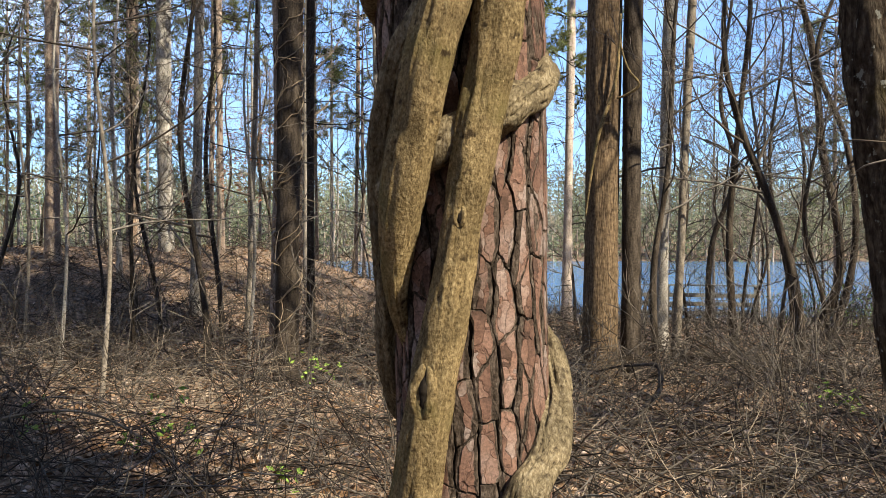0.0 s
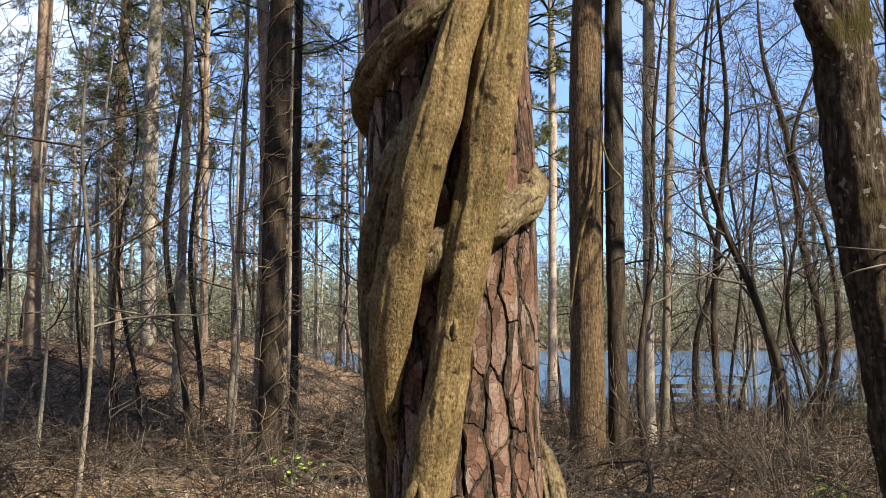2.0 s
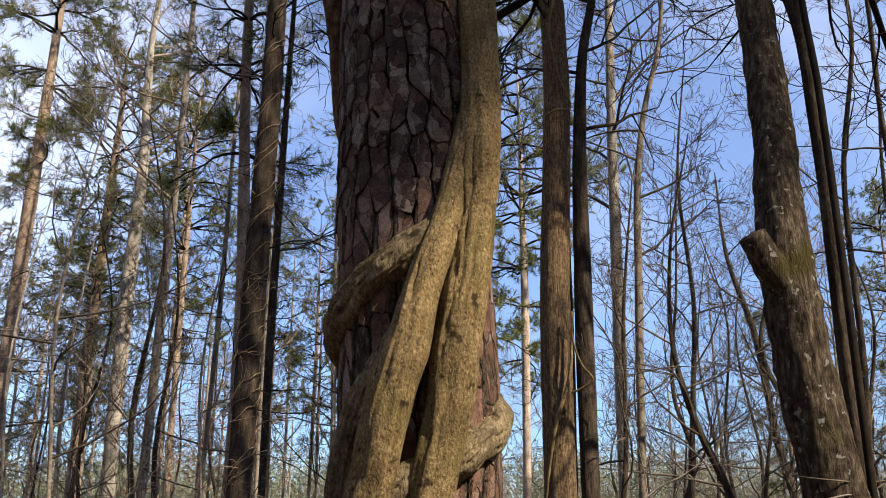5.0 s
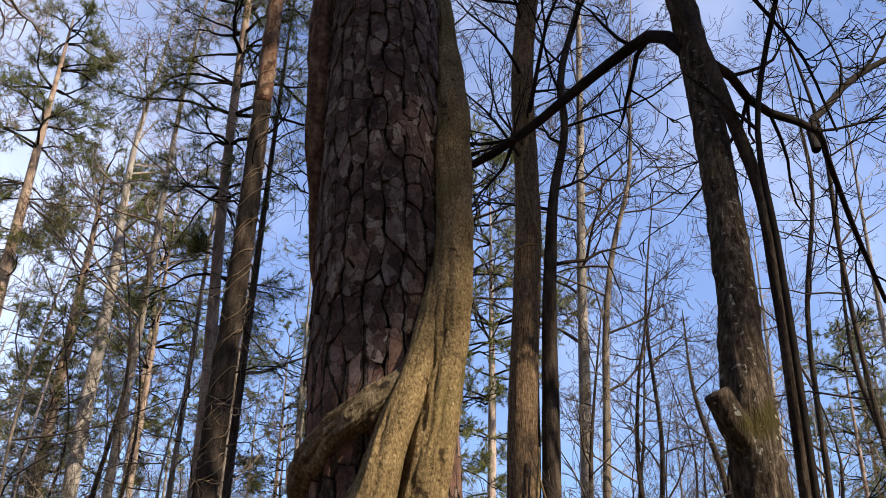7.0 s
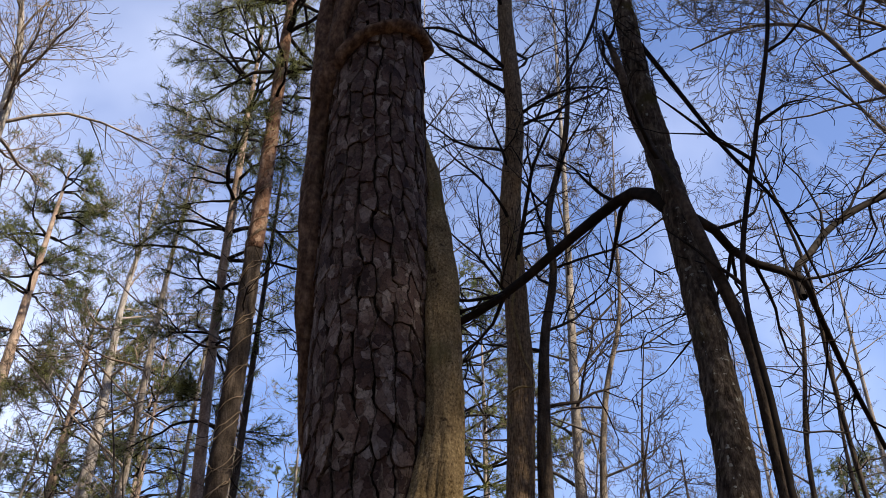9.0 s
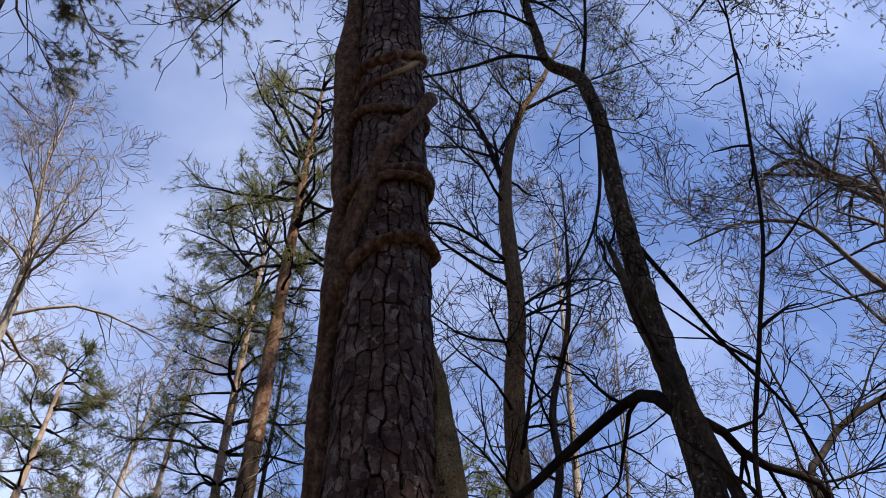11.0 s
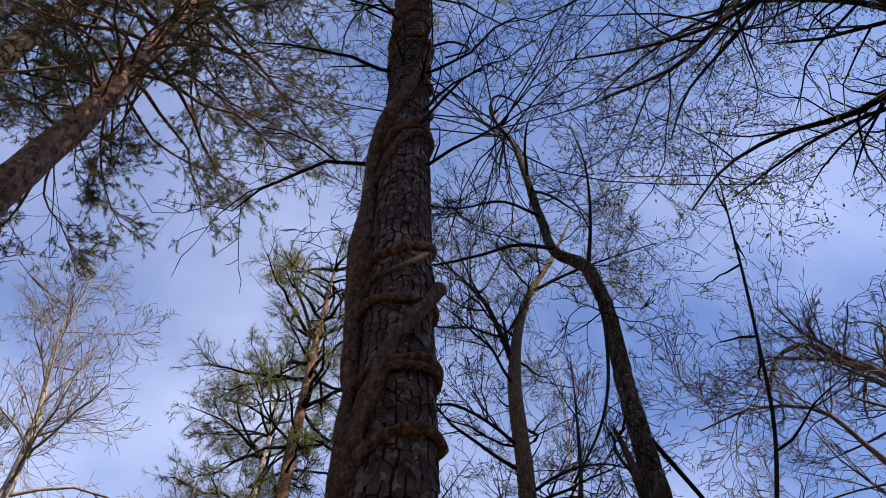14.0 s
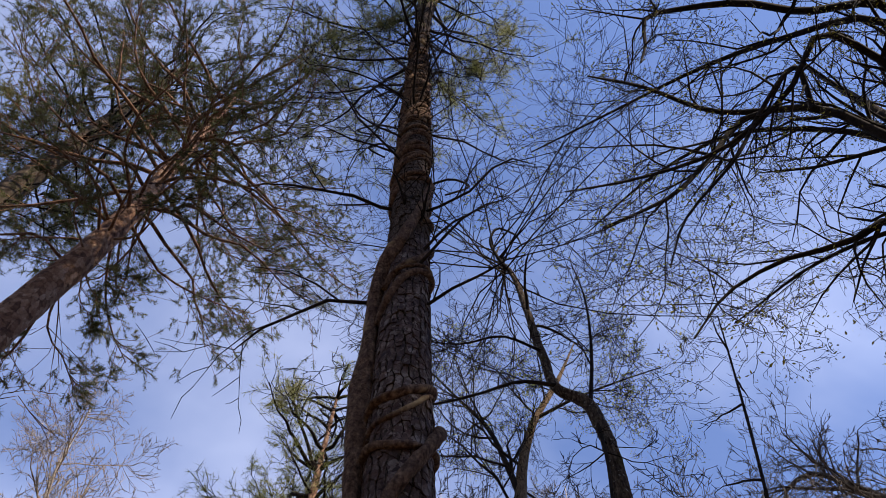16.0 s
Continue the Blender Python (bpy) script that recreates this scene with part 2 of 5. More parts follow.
BARK_MOSS = material("mossy_lichen_bark", [(.02, .014, .011), (.06, .045, .033), (.135, .108, .082)], (70, 70, 18), rough=.95, bump=1.0, bscale=(95, 95, 26), fine=50, spots=[((.045, .037, .014), 5, .58, .7), ((.21, .205, .18), 42, .64, .67)], depth=.02)
# near-black: the shade of limbs against the sky is put into the colour
TWIG = material("shaded_twig_bark", [(.009, .007, .006), (.024, .018, .014)], (6, 6, 6), bump=0, fine=25, vary=.3)
# lighter twig copy, toned for the sunlit understory
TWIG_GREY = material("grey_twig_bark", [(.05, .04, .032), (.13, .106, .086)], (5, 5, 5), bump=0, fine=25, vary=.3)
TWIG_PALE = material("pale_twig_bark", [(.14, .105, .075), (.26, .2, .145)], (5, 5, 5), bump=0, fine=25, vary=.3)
NEEDLE = material("pine_needles", [(.11, .13, .036), (.19, .2, .062), (.27, .26, .095)], (1.2, 1.2, 1.2), bump=0, fine=5, rough=.6, vary=.3, island=True, through_light=.35)
# overhead needles: their silhouette darkness against the sky is put into the tone
NEEDLE_DARK = material("shaded_pine_needles", [(.045, .057, .02), (.092, .1, .037), (.155, .148, .058)], (1.2, 1.2, 1.2), bump=0, fine=5, rough=.6, vary=.3, island=True, through_light=.25)
LIMB_RED = material("flaky_orange_limb", [(.06, .033, .021), (.13, .075, .047), (.2, .125, .082)], (9, 9, 9), bump=.5, bscale=(40, 40, 40), fine=30, depth=.01)
NEEDLE_MID = material("woods_pine_needles", [(.075, .092, .028), (.135, .145, .046), (.2, .195, .072)], (1.2, 1.2, 1.2), bump=0, fine=5, rough=.6, vary=.3, island=True, through_light=.3)
BUD = material("spring_buds", [(.16, .17, .03), (.26, .24, .05)], (2, 2, 2), bump=0, fine=8, rough=.7)
LITTER = material("leaf_litter", [(.05, .034, .025), (.12, .082, .059), (.22, .157, .117), (.155, .115, .09)], (6, 6, 6), detail=9, bump=1.0, bscale=(26, 26, 26), fine=22, depth=.05)
LEAF = material("dead_leaf", [(.12, .065, .038), (.22, .132, .08), (.33, .235, .165)], (3, 3, 3), bump=0, fine=40, rough=.8, vary=.5, island=True)
BRUSH = material("dead_stem", [(.018, .013, .011), (.05, .039, .031), (.135, .11, .088)], (1.5, 1.5, 1.5), bump=0, fine=14, vary=.5, island=True)
SPRIG = material("green_leaf", [(.10, .16, .03), (.2, .27, .06)], (12, 12, 12), bump=0, fine=40, rough=.55)
BOARD = material("weathered_board", [(.11, .1, .085), (.21, .19, .16)], (6, 3, 20), bump=.5, fine=60)
BUSH = material("shrub_leaf", [(.05, .075, .02), (.11, .13, .04)], (2, 2, 2), bump=0, fine=20, rough=.6, vary=.4, island=True)
# haze is put into these pale crown colours; through_light softens their own shadows
SHORE = material("hazed_woods_crown", [(.27, .235, .18), (.26, .25, .165), (.18, .205, .11), (.3, .26, .21)], (.09, .09, .05), bump=0, fine=.6, vary=.15, island=True, through_light=.45)
RUST = material("rust_leaf", [(.2, .075, .04), (.3, .13, .07)], (3, 3, 3), bump=0, fine=20, vary=.4, island=True)

WATER = bpy.data.materials.new("lake_water")
WATER.use_nodes = True
_n, _l = WATER.node_tree.nodes, WATER.node_tree.links
_b = _n["Principled BSDF"]
# the blue of the reflected sky is put into the base colour
_b.inputs["Base Color"].default_value = (.05, .13, .25, 1)
_b.inputs["Roughness"].default_value = 0.08
_b.inputs["IOR"].default_value = 1.33
_t = _n.new("ShaderNodeTexCoord")
_m = _n.new("ShaderNodeMapping")
_m.inputs["Scale"].default_value = (.7, 1.6, 1)
_z = _n.new("ShaderNodeTexNoise")
_z.inputs["Scale"].default_value, _z.inputs["Detail"].default_value = 1.0, 3
_p = _n.new("ShaderNodeBump")
_p.inputs["Strength"].default_value, _p.inputs["Distance"].default_value = 1.0, .3
_l.new(_t.outputs["Object"], _m.inputs[0])
_l.new(_m.outputs[0], _z.inputs["Vector"])
_l.new(_z.outputs["Fac"], _p.inputs["Height"])
_l.new(_p.outputs[0], _b.inputs["Normal"])


# ---------------------------------------------------------------- mesh helpers
def smooth(a, b, x):
    t = min(1.0, max(0.0, (x - a) / (b - a)))
    return t * t * (3 - 2 * t)


def mesh_of(name, V, F, mat, shade=True, second=None):
    me = bpy.data.meshes.new(name)
    me.from_pydata(np.asarray(V, dtype=float), [], np.asarray(F, dtype=np.int64) if not isinstance(F, list) else F)
    me.materials.append(mat)
    if second:                                                # (material, which faces)
        me.materials.append(second[0])
        me.polygons.foreach_set("material_index", np.asarray(second[1], dtype=np.int32))
    if shade:
        me.shade_smooth()
    return me


def part(name, V, F, mat, parent, label="", shade=True, second=None):
    """One mesh object under a thing or a part; V in the world."""
    o = Vector((0, 0, 0))
    p = parent
    while p is not None:
        o += p.location
        p = p.parent
    ob = new(name, mesh_of(name, np.asarray(V, dtype=float) - np.array(o), F, mat, shade, second))
    ob.parent = parent
    if label:
        tagged(ob, label)
    return ob


def thing(name, base, label, category, group="", kind=""):
    ob = new(name)
    ob.location = base
    ob.empty_display_size = 0.2
    return tagged(ob, label, category, group, kind)


def lone(name, V, F, mat, label, category, kind="", group="", shade=True, origin=(0, 0, 0)):
    ob = new(name, mesh_of(name, np.asarray(V, dtype=float) - np.array(origin), F, mat, shade))
    ob.location = origin
    return tagged(ob, label, category, group, kind)


class Tubes:
    """Collects tapered tubes and builds them together."""

    def __init__(self):
        self.sets = {}

    def add(self, pts, rad, sides=4):
        self.sets.setdefault((len(pts), sides), []).append((pts, rad))

    def build(self):
        VV, FF, at = [], [], 0
        for (n, s), items in self.sets.items():
            P = np.array([i[0] for i in items], dtype=float)
            Rr = np.array([i[1] for i in items], dtype=float)
            T = np.gradient(P, axis=1)
            T /= np.linalg.norm(T, axis=2, keepdims=True) + 1e-9
            mean = T.mean(axis=1)
            ref = np.eye(3)[np.abs(mean).argmin(axis=1)][:, None, :]
            U = np.cross(T, ref)
            U /= np.linalg.norm(U, axis=2, keepdims=True) + 1e-9
            W = np.cross(T, U)
            a = np.arange(s) * 2 * math.pi / s
            V = P[:, :, None, :] + Rr[:, :, None, None] * (np.cos(a)[None, None, :, None] * U[:, :, None, :] + np.sin(a)[None, None, :, None] * W[:, :, None, :])
            m = len(items)
            VV.append(V.reshape(-1, 3))
            i, j, k = np.meshgrid(np.arange(m), np.arange(n - 1), np.arange(s), indexing="ij")
            k2 = (k + 1) % s
            b0 = at + (i * n + j) * s
            FF.append(np.stack([b0 + k, b0 + k2, b0 + s + k2, b0 + s + k], -1).reshape(-1, 4))
            at += m * n * s
        if not VV:
            return np.zeros((0, 3)), np.zeros((0, 4), dtype=int)
        return np.concatenate(VV), np.concatenate(FF)


def spline(ctrl, n):
    """Smooth curve through rows of numbers, n samples, by row distance."""
    C = np.array(ctrl, dtype=float)
    d = np.r_[0, np.cumsum(np.maximum(1e-6, np.linalg.norm(np.diff(C[:, :3], axis=0), axis=1)))]
    t = np.linspace(0, d[-1], n)
    m = np.gradient(C, d, axis=0) if len(C) > 2 else np.repeat((np.diff(C, axis=0) / d[1]), 2, 0)
    i = np.clip(np.searchsorted(d, t, side="right") - 1, 0, len(C) - 2)
    h = (d[i + 1] - d[i])[:, None]
    u = ((t - d[i]) / h[:, 0])[:, None]
    return (2*u**3 - 3*u**2 + 1) * C[i] + (u**3 - 2*u**2 + u) * h * m[i] + (-2*u**3 + 3*u**2) * C[i + 1] + (u**3 - u**2) * h * m[i + 1]


def log_mesh(ctrl, n, sides, rough=0.06, freq=4.0, flute=0.0, lobes=3, twist=0.0, seed=0.0, cap=True, flare=0.0, ridge=0.0):
    """A trunk or stem along ctrl rows (x, y, z, radius) with an uneven, fluted surface."""
    C = spline(ctrl, n)
    P, Rr = C[:, :3], np.maximum(C[:, 3], 0.002)
    T = np.gradient(P, axis=0)
    T /= np.linalg.norm(T, axis=1, keepdims=True) + 1e-9
    U = np.zeros_like(P)
    ref = np.eye(3)[np.abs(T[0]).argmin()]
    u = np.cross(T[0], ref)
    for k in range(n):
        u = u - T[k] * (u @ T[k])
        u /= np.linalg.norm(u)
        U[k] = u
    W = np.cross(T, U)
    V = np.zeros((n * sides + 2, 3))
    run = 0.0
    for k in range(n):
        if k:
            run += float(np.linalg.norm(P[k] - P[k - 1]))
        for j in range(sides):
            a = 2 * math.pi * j / sides
            q = P[k] + Rr[k] * (math.cos(a) * U[k] + math.sin(a) * W[k])
            f = 1 + rough * noise.fractal((q[0] * freq + seed, q[1] * freq, q[2] * freq * 0.45), 0.7, 2.0, 3)
            if flute:
                f += flute * math.sin(lobes * a + twist * run + seed)
            if ridge:
                w = a + twist * run * .12
                v = noise.fractal((math.cos(w) * 2.6 + seed, math.sin(w) * 2.6, run * 3.2), 0.8, 2.0, 2)
                f += ridge * (.5 * v - .9 * max(0.0, 1 - abs(v) * 7))     # lengthwise creases
            if flare:
                f += flare * math.exp(-run * 3.0) * (1 + 0.5 * math.sin(5 * a + seed))
            V[k * sides + j] = P[k] + Rr[k] * f * (math.cos(a) * U[k] + math.sin(a) * W[k])
    F = []
    for k in range(n - 1):
        for j in range(sides):
            j2 = (j + 1) % sides
            F.append((k * sides + j, k * sides + j2, (k + 1) * sides + j2, (k + 1) * sides + j))
    V[-2], V[-1] = P[0], P[-1]
    if cap:
        for j in range(sides):
            j2 = (j + 1) % sides
            F.append((n * sides, j2, j))
            F.append((n * sides + 1, (n - 1) * sides + j, (n - 1) * sides + j2))
    return V, F


def unit(v):
    return v / (np.linalg.norm(v) + 1e-9)


def side_way(rng, t, angle):
    """A way that leaves the way t at an angle."""
    q = rng.normal(size=3)
    q = unit(q - t * (q @ t))
    return t * math.cos(angle) + q * math.sin(angle)


def grow(T, rng, p, d, length, r, level, kids, rmin=0.003, wiggle=0.18, up=0.06, ends=None, spread=(0.5, 1.05), shrink=(0.4, 0.68)):
    """A limb with its side branches. kids: how many at each level."""
    n = 6 if level == 0 else (3 if level >= len(kids) else 4)
    pts, q, w = [p], p, unit(d)
    for _ in range(n - 1):
        w = unit(w + rng.normal(size=3) * wiggle + np.array((0, 0, up)))
        q = q + w * length / (n - 1)
        pts.append(q)
    rr = np.maximum(np.linspace(r, r * 0.38, n), rmin)
    rr[-1] = max(rr[-1] * 0.6, rmin * 0.6)
    T.add(pts, rr, 8 if r > 0.05 else (6 if r > 0.02 else (4 if r > 0.008 else 3)))
    if level >= len(kids):
        if ends is not None:
            ends.append((q, w))
        return
    for k in range(kids[level]):
        f = rng.uniform(0.22, 1.0) if k else 1.0
        i = min(n - 2, int(f * (n - 1)))
        g = f * (n - 1) - i
        s = pts[i] * (1 - g) + pts[i + 1] * g
        t = unit(pts[i + 1] - pts[i])
        grow(T, rng, s, side_way(rng, t, rng.uniform(*spread)), length * rng.uniform(*shrink) * (1.15 - 0.45 * f), max(rmin, float(np.interp(f, [0, 1], [r, r * .38])) * 0.62), level + 1, kids, rmin, wiggle * 1.1, up, ends, spread, shrink)


def tufts(points, rng, needles=14, length=0.15, width=0.006, droop=0.0):
    """Needle bundles: thin triangles that fan out from each (place, way)."""
    m = len(points)
    P = np.array([p for p, _ in points])
    D = np.array([unit(w) for _, w in points])
    D = D + np.array((0, 0, -droop))
    D /= np.linalg.norm(D, axis=1, keepdims=True)
    q = rng.normal(size=(m, needles, 3))
    w = D[:, None, :] * rng.uniform(0.1, 1.0, size=(m, needles, 1)) + q / np.linalg.norm(q, axis=2, keepdims=True) * 0.75
    w /= np.linalg.norm(w, axis=2, keepdims=True)
    L = length * rng.uniform(0.65, 1.15, size=(m, needles, 1))
    s = np.cross(w, rng.normal(size=(m, needles, 3)))
    s /= np.linalg.norm(s, axis=2, keepdims=True) + 1e-9
    b = P[:, None, :] - D[:, None, :] * rng.uniform(0, 0.12, size=(m, needles, 1))
    V = np.stack([b - s * width / 2, b + s * width / 2, b + w * L], 2).reshape(-1, 3)
    return V, np.arange(len(V)).reshape(-1, 3)


def flakes(points, rng, size, flat=0.6):
    """Small four-cornered leaves at the places given, turned at random."""
    P = np.array(points)
    m = len(P)
    a = rng.normal(size=(m, 3))
    a[:, 2] *= flat
    a /= np.linalg.norm(a, axis=1, keepdims=True)
    b = np.cross(a, rng.normal(size=(m, 3)))
    b /= np.linalg.norm(b, axis=1, keepdims=True) + 1e-9
    L = (size * rng.uniform(0.5, 1.3, size=(m, 1)))
    V = np.stack([P - a * L, P + b * L * .45, P + a * L, P - b * L * .45 + np.cross(a, b) * L * .25], 1).reshape(-1, 3)
    return V, np.arange(len(V)).reshape(-1, 4)


# ---------------------------------------------------------------- ground and lake
WATER_Z = -1.65


def gz(x, y):
    s = smooth(8, 62, y)
    z = -2.3 * s + 2.0 * smooth(-1.5, 6, -x) * smooth(16, 26, y) * (1 - smooth(29, 46, y))
    z -= 0.03 * max(0, min(x, 10)) * smooth(6, 16, y)
    z += 4.5 * smooth(148, 185, y) + 8.0 * smooth(188, 260, y)
    z += 0.05 * noise.noise((x * .35, y * .35, 3)) + 0.03 * noise.noise((x * 1.3, y * 1.3, 7))
    return z


def ground():
    half = np.r_[np.arange(0, 16, .4), np.arange(16, 40, 1.0), np.geomspace(40, 900, 22)]
    xs = np.r_[-half[:0:-1], half]
    ys = np.r_[-np.geomspace(60, 900, 8)[::-1], np.arange(-50, -3, 2.5), np.arange(-3, 26, .4), np.arange(26, 60, 1.2), np.geomspace(60, 900, 30)]
    V = [(x, y, gz(x, y)) for y in ys for x in xs]
    n = len(xs)
    F = [(j * n + i, j * n + i + 1, (j + 1) * n + i + 1, (j + 1) * n + i) for j in range(len(ys) - 1) for i in range(n - 1)]
    lone("ground", V, F, LITTER, "brown leaf litter forest floor sloping to the lake", "ground", "structure")


ground()
lone("water", [(-300, 30, WATER_Z), (300, 30, WATER_Z), (300, 172, WATER_Z), (-300, 172, WATER_Z)], [(0, 1, 2, 3)], WATER, "rippled lake water reflecting blue sky", "water", "structure", shade=False)


# ---------------------------------------------------------------- the pine with the twining vines
def axis_at(z):
    return np.array((float(np.interp(z, [0, .5, 1, 1.4, 2, 2.4, 3, 3.6, 4.5, 5.8, 8.4, 12.5, 20], [.12, .11, .1, .09, .068, .05, .022, .002, -.024, -.07, -.14, -.25, -.45])), 1.97))


def girth(z):
    return float(np.interp(z, [0, .4, 1, 1.4, 2, 2.4, 3, 3.6, 4.5, 5.8, 8, 11, 16, 22], [.225, .183, .165, .163, .182, .176, .162, .151, .145, .137, .125, .106, .08, .02]))


def on_trunk(th, z, out):
    """A place round the pine: th degrees from the front, rightwards; out metres off its mean surface."""
    a, r = axis_at(z), girth(z) + out
    return np.array((a[0] + r * math.sin(radians(th)), a[1] - r * math.cos(radians(th)), z))


def plate_mesh(c, planes, sy, lift, rng, low, n, scales):
    """One bark plate about c (degrees, height): a layered grey bank with flat scales on it. planes rows: unit normal x, y and distance of a side, its half gap, its bank."""
    deg = math.degrees(1 / .165)
    # corners of the cell, so that they stay sharp, and even steps between
    A, B = planes[:, :2], planes[:, 2]
    phi = list(np.arange(n) * 2 * math.pi / n)
    for i in range(len(B)):
        for j in range(i):
            det = A[i, 0] * A[j, 1] - A[i, 1] * A[j, 0]
            if abs(det) > .05:
                p = np.array((B[i] * A[j, 1] - B[j] * A[i, 1], A[i, 0] * B[j] - A[j, 0] * B[i])) / det
                if (A @ p <= B + 1e-6).all():
                    phi.append(math.atan2(p[1], p[0]) % (2 * math.pi))
    phi = np.array(sorted(phi))
    n = len(phi)
    D = np.c_[np.cos(phi), np.sin(phi)]
    along = D @ A.T
    along = np.where(along > 1e-6, along, 1e-6)

    def outline(inset, bank, grow_down=0.0):
        r = np.maximum(.002, (B - planes[:, 3] - inset - bank * planes[:, 4])[None, :] / along).min(axis=1)
        out = []
        for x, y in D * r[:, None]:
            z = c[1] + y / sy * (1 + (grow_down if y < 0 else 0))
            q, w = x * deg + c[0], math.radians(x * deg + c[0])
            s, o = .165 * math.sin(w), .165 * math.cos(w)
            jx = .010 * noise.noise((s * 22, o * 22, z * 14)) + .004 * noise.noise((s * 75, o * 75, z * 60)) + .0016 * noise.noise((s * 240, o * 240, z * 200))
            jz = .012 * noise.noise((s * 24 + 9, o * 24, z * 16)) + .005 * noise.noise((s * 80 + 9, o * 80, z * 60)) + .002 * noise.noise((s * 240 + 9, o * 240, z * 200))
            out.append((q + jx * deg, z + jz))
        return np.array(out)

    ta, tz = (rng.uniform(-.0008, .0008), rng.uniform(-.001, .0006)) if low else (rng.uniform(-.0016, .0016), rng.uniform(-.0035, .0))

    def ring(q, h, rag=0.0):
        return [on_trunk(a, z, h + ta * (a - c[0]) / 8 + tz * (z - c[1]) / .04 + rag * rng.normal()) for a, z in q]

    O = outline(0, 0)
    V = ring(O, -.014) + ring(O, lift - .002, .0008) + ring(outline(.0008, .3), lift, .0006)
    V.append(on_trunk(c[0], c[1], lift + .0004))
    F = []
    for r in (0, 1):
        F += [(r * n + i, r * n + (i + 1) % n, (r + 1) * n + (i + 1) % n, (r + 1) * n + i) for i in range(n)]
    F += [(2 * n + i, 2 * n + (i + 1) % n, 3 * n) for i in range(n)]
    top = [0] * len(F)
    if scales:
        Q = outline(.0002, 1.0, 0.0 if low else .12)
        H = Q[:, 1].max() - Q[:, 1].min()
        flat = [(-9, 9, 0.0)]
        if rng.uniform() < (.4 if low else .55):              # a second thin scale on one end
            cut = rng.uniform(-.25, .3) * H
            flat.append((cut, 9, .0012 if low else .0024) if rng.uniform() < .6 else (-9, cut, .0012))
        for lo_, hi_, up in flat:
            wob = rng.uniform(0, 6.3)
            P = []
            for a, z in Q:
                g = (a - c[0]) / 7
                e = .006 * math.sin(2.2 * g + wob) + .004 * math.sin(5.1 * g + wob * 2)
                P.append((c[0] + (a - c[0]) * (1 - .05 * (up > 0)), c[1] + min(hi_ + e, max(lo_ + e, z - c[1]))))
            P = np.array(P)
            mid = P.mean(axis=0)
            base = len(V)
            V += ring(P, lift - .002) + ring(mid + (P - mid) * .992, lift + .0012 + up)
            F += [(base + i, base + (i + 1) % n, base + n + (i + 1) % n, base + n + i) for i in range(n)]
            F.append(tuple(base + n + i for i in range(n)))
            top += [1] * (n + 1)
    return V, F, top


def pine_branches(T, rng, axis, z0, z1, reach, whorls, per, ends, r0=.04, droop=.1, dead=0, rmin=.004, each=None):
    """Limbs of a pine between two heights; axis(z) gives the trunk. Needle places go to ends."""
    for i in range(whorls):
        f = (i + rng.uniform(-.3, .3)) / max(1, whorls - 1)
        z = z0 + (z1 - z0) * min(1, max(0, f))
        prof = math.sin(math.pi * min(1, .18 + .8 * (1 - f))) ** .7 if f > .02 else .6
        for j in range(per):
            a = rng.uniform(0, 2 * math.pi)
            if each is not None:
                T = Tubes()
                each.append(T)
            L = reach * prof * rng.uniform(.55, 1.1)
            el = rng.uniform(-.15, .35) + f * .5
            d = np.array((math.cos(a) * math.cos(el), math.sin(a) * math.cos(el), math.sin(el)))
            p = np.array((*axis(z), z)) if np.ndim(axis(z)) else axis(z)
            n = 9 if each is not None else 6
            pts, w, q = [p], d, p
            for k in range(n - 1):
                w = unit(w + rng.normal(size=3) * .2 + np.array((0, 0, -droop if k < 4 else droop * 1.1)))
                q = q + w * L / (n - 1)
                pts.append(q)
            r = r0 * (L / reach) ** .7
            rr = np.maximum(np.linspace(r, r * .2, n), rmin)
            T.add(pts, rr, 6 if r > .02 else 4)
            for k in range(int(6 + L * 4.6) if each is not None else int(4 + L * 2.2)):
                g = rng.uniform(.3, 1.0) ** .8
                m_ = min(n - 2, int(g * (n - 1)))
                s = pts[m_] + (pts[m_ + 1] - pts[m_]) * (g * (n - 1) - m_)
                t = unit(pts[m_ + 1] - pts[m_])
                w2 = unit(side_way(rng, t, rng.uniform(.5, 1.0)) + np.array((0, 0, .1)))
                l2 = rng.uniform(.3, 1.0) * (1.3 - .6 * g) * min(1.5, L / 2)
                e1 = s + w2 * l2 * .5
                w3 = unit(w2 + rng.normal(size=3) * .25 + np.array((0, 0, .15)))
                e2 = e1 + w3 * l2 * .5
                T.add([s, e1, e2], [rmin * 1.3, rmin, rmin * .7], 3)
                ends.append((e2, w3))
                for _ in range(4 if each is not None else 3):
                    u = rng.uniform(.25, 1)
                    st = s + (e2 - s) * u
                    w4 = side_way(rng, w3, rng.uniform(.4, 1.0))
                    e3 = st + w4 * rng.uniform(.08, .26)
                    if each is not None:
                        T.add([st, e3], [rmin * .9, rmin * .6], 3)
                    ends.append((e3, w4))
    for i in range(dead):
        z = rng.uniform(z0 * .35, z0)
        a = rng.uniform(0, 2 * math.pi)
        p = np.array((*axis(z), z))
        grow(T, rng, p, np.array((math.cos(a), math.sin(a), rng.uniform(-.1, .3))), rng.uniform(.4, 1.6), r0 * .3, 0, [4, 2], rmin, .16, 0.0)


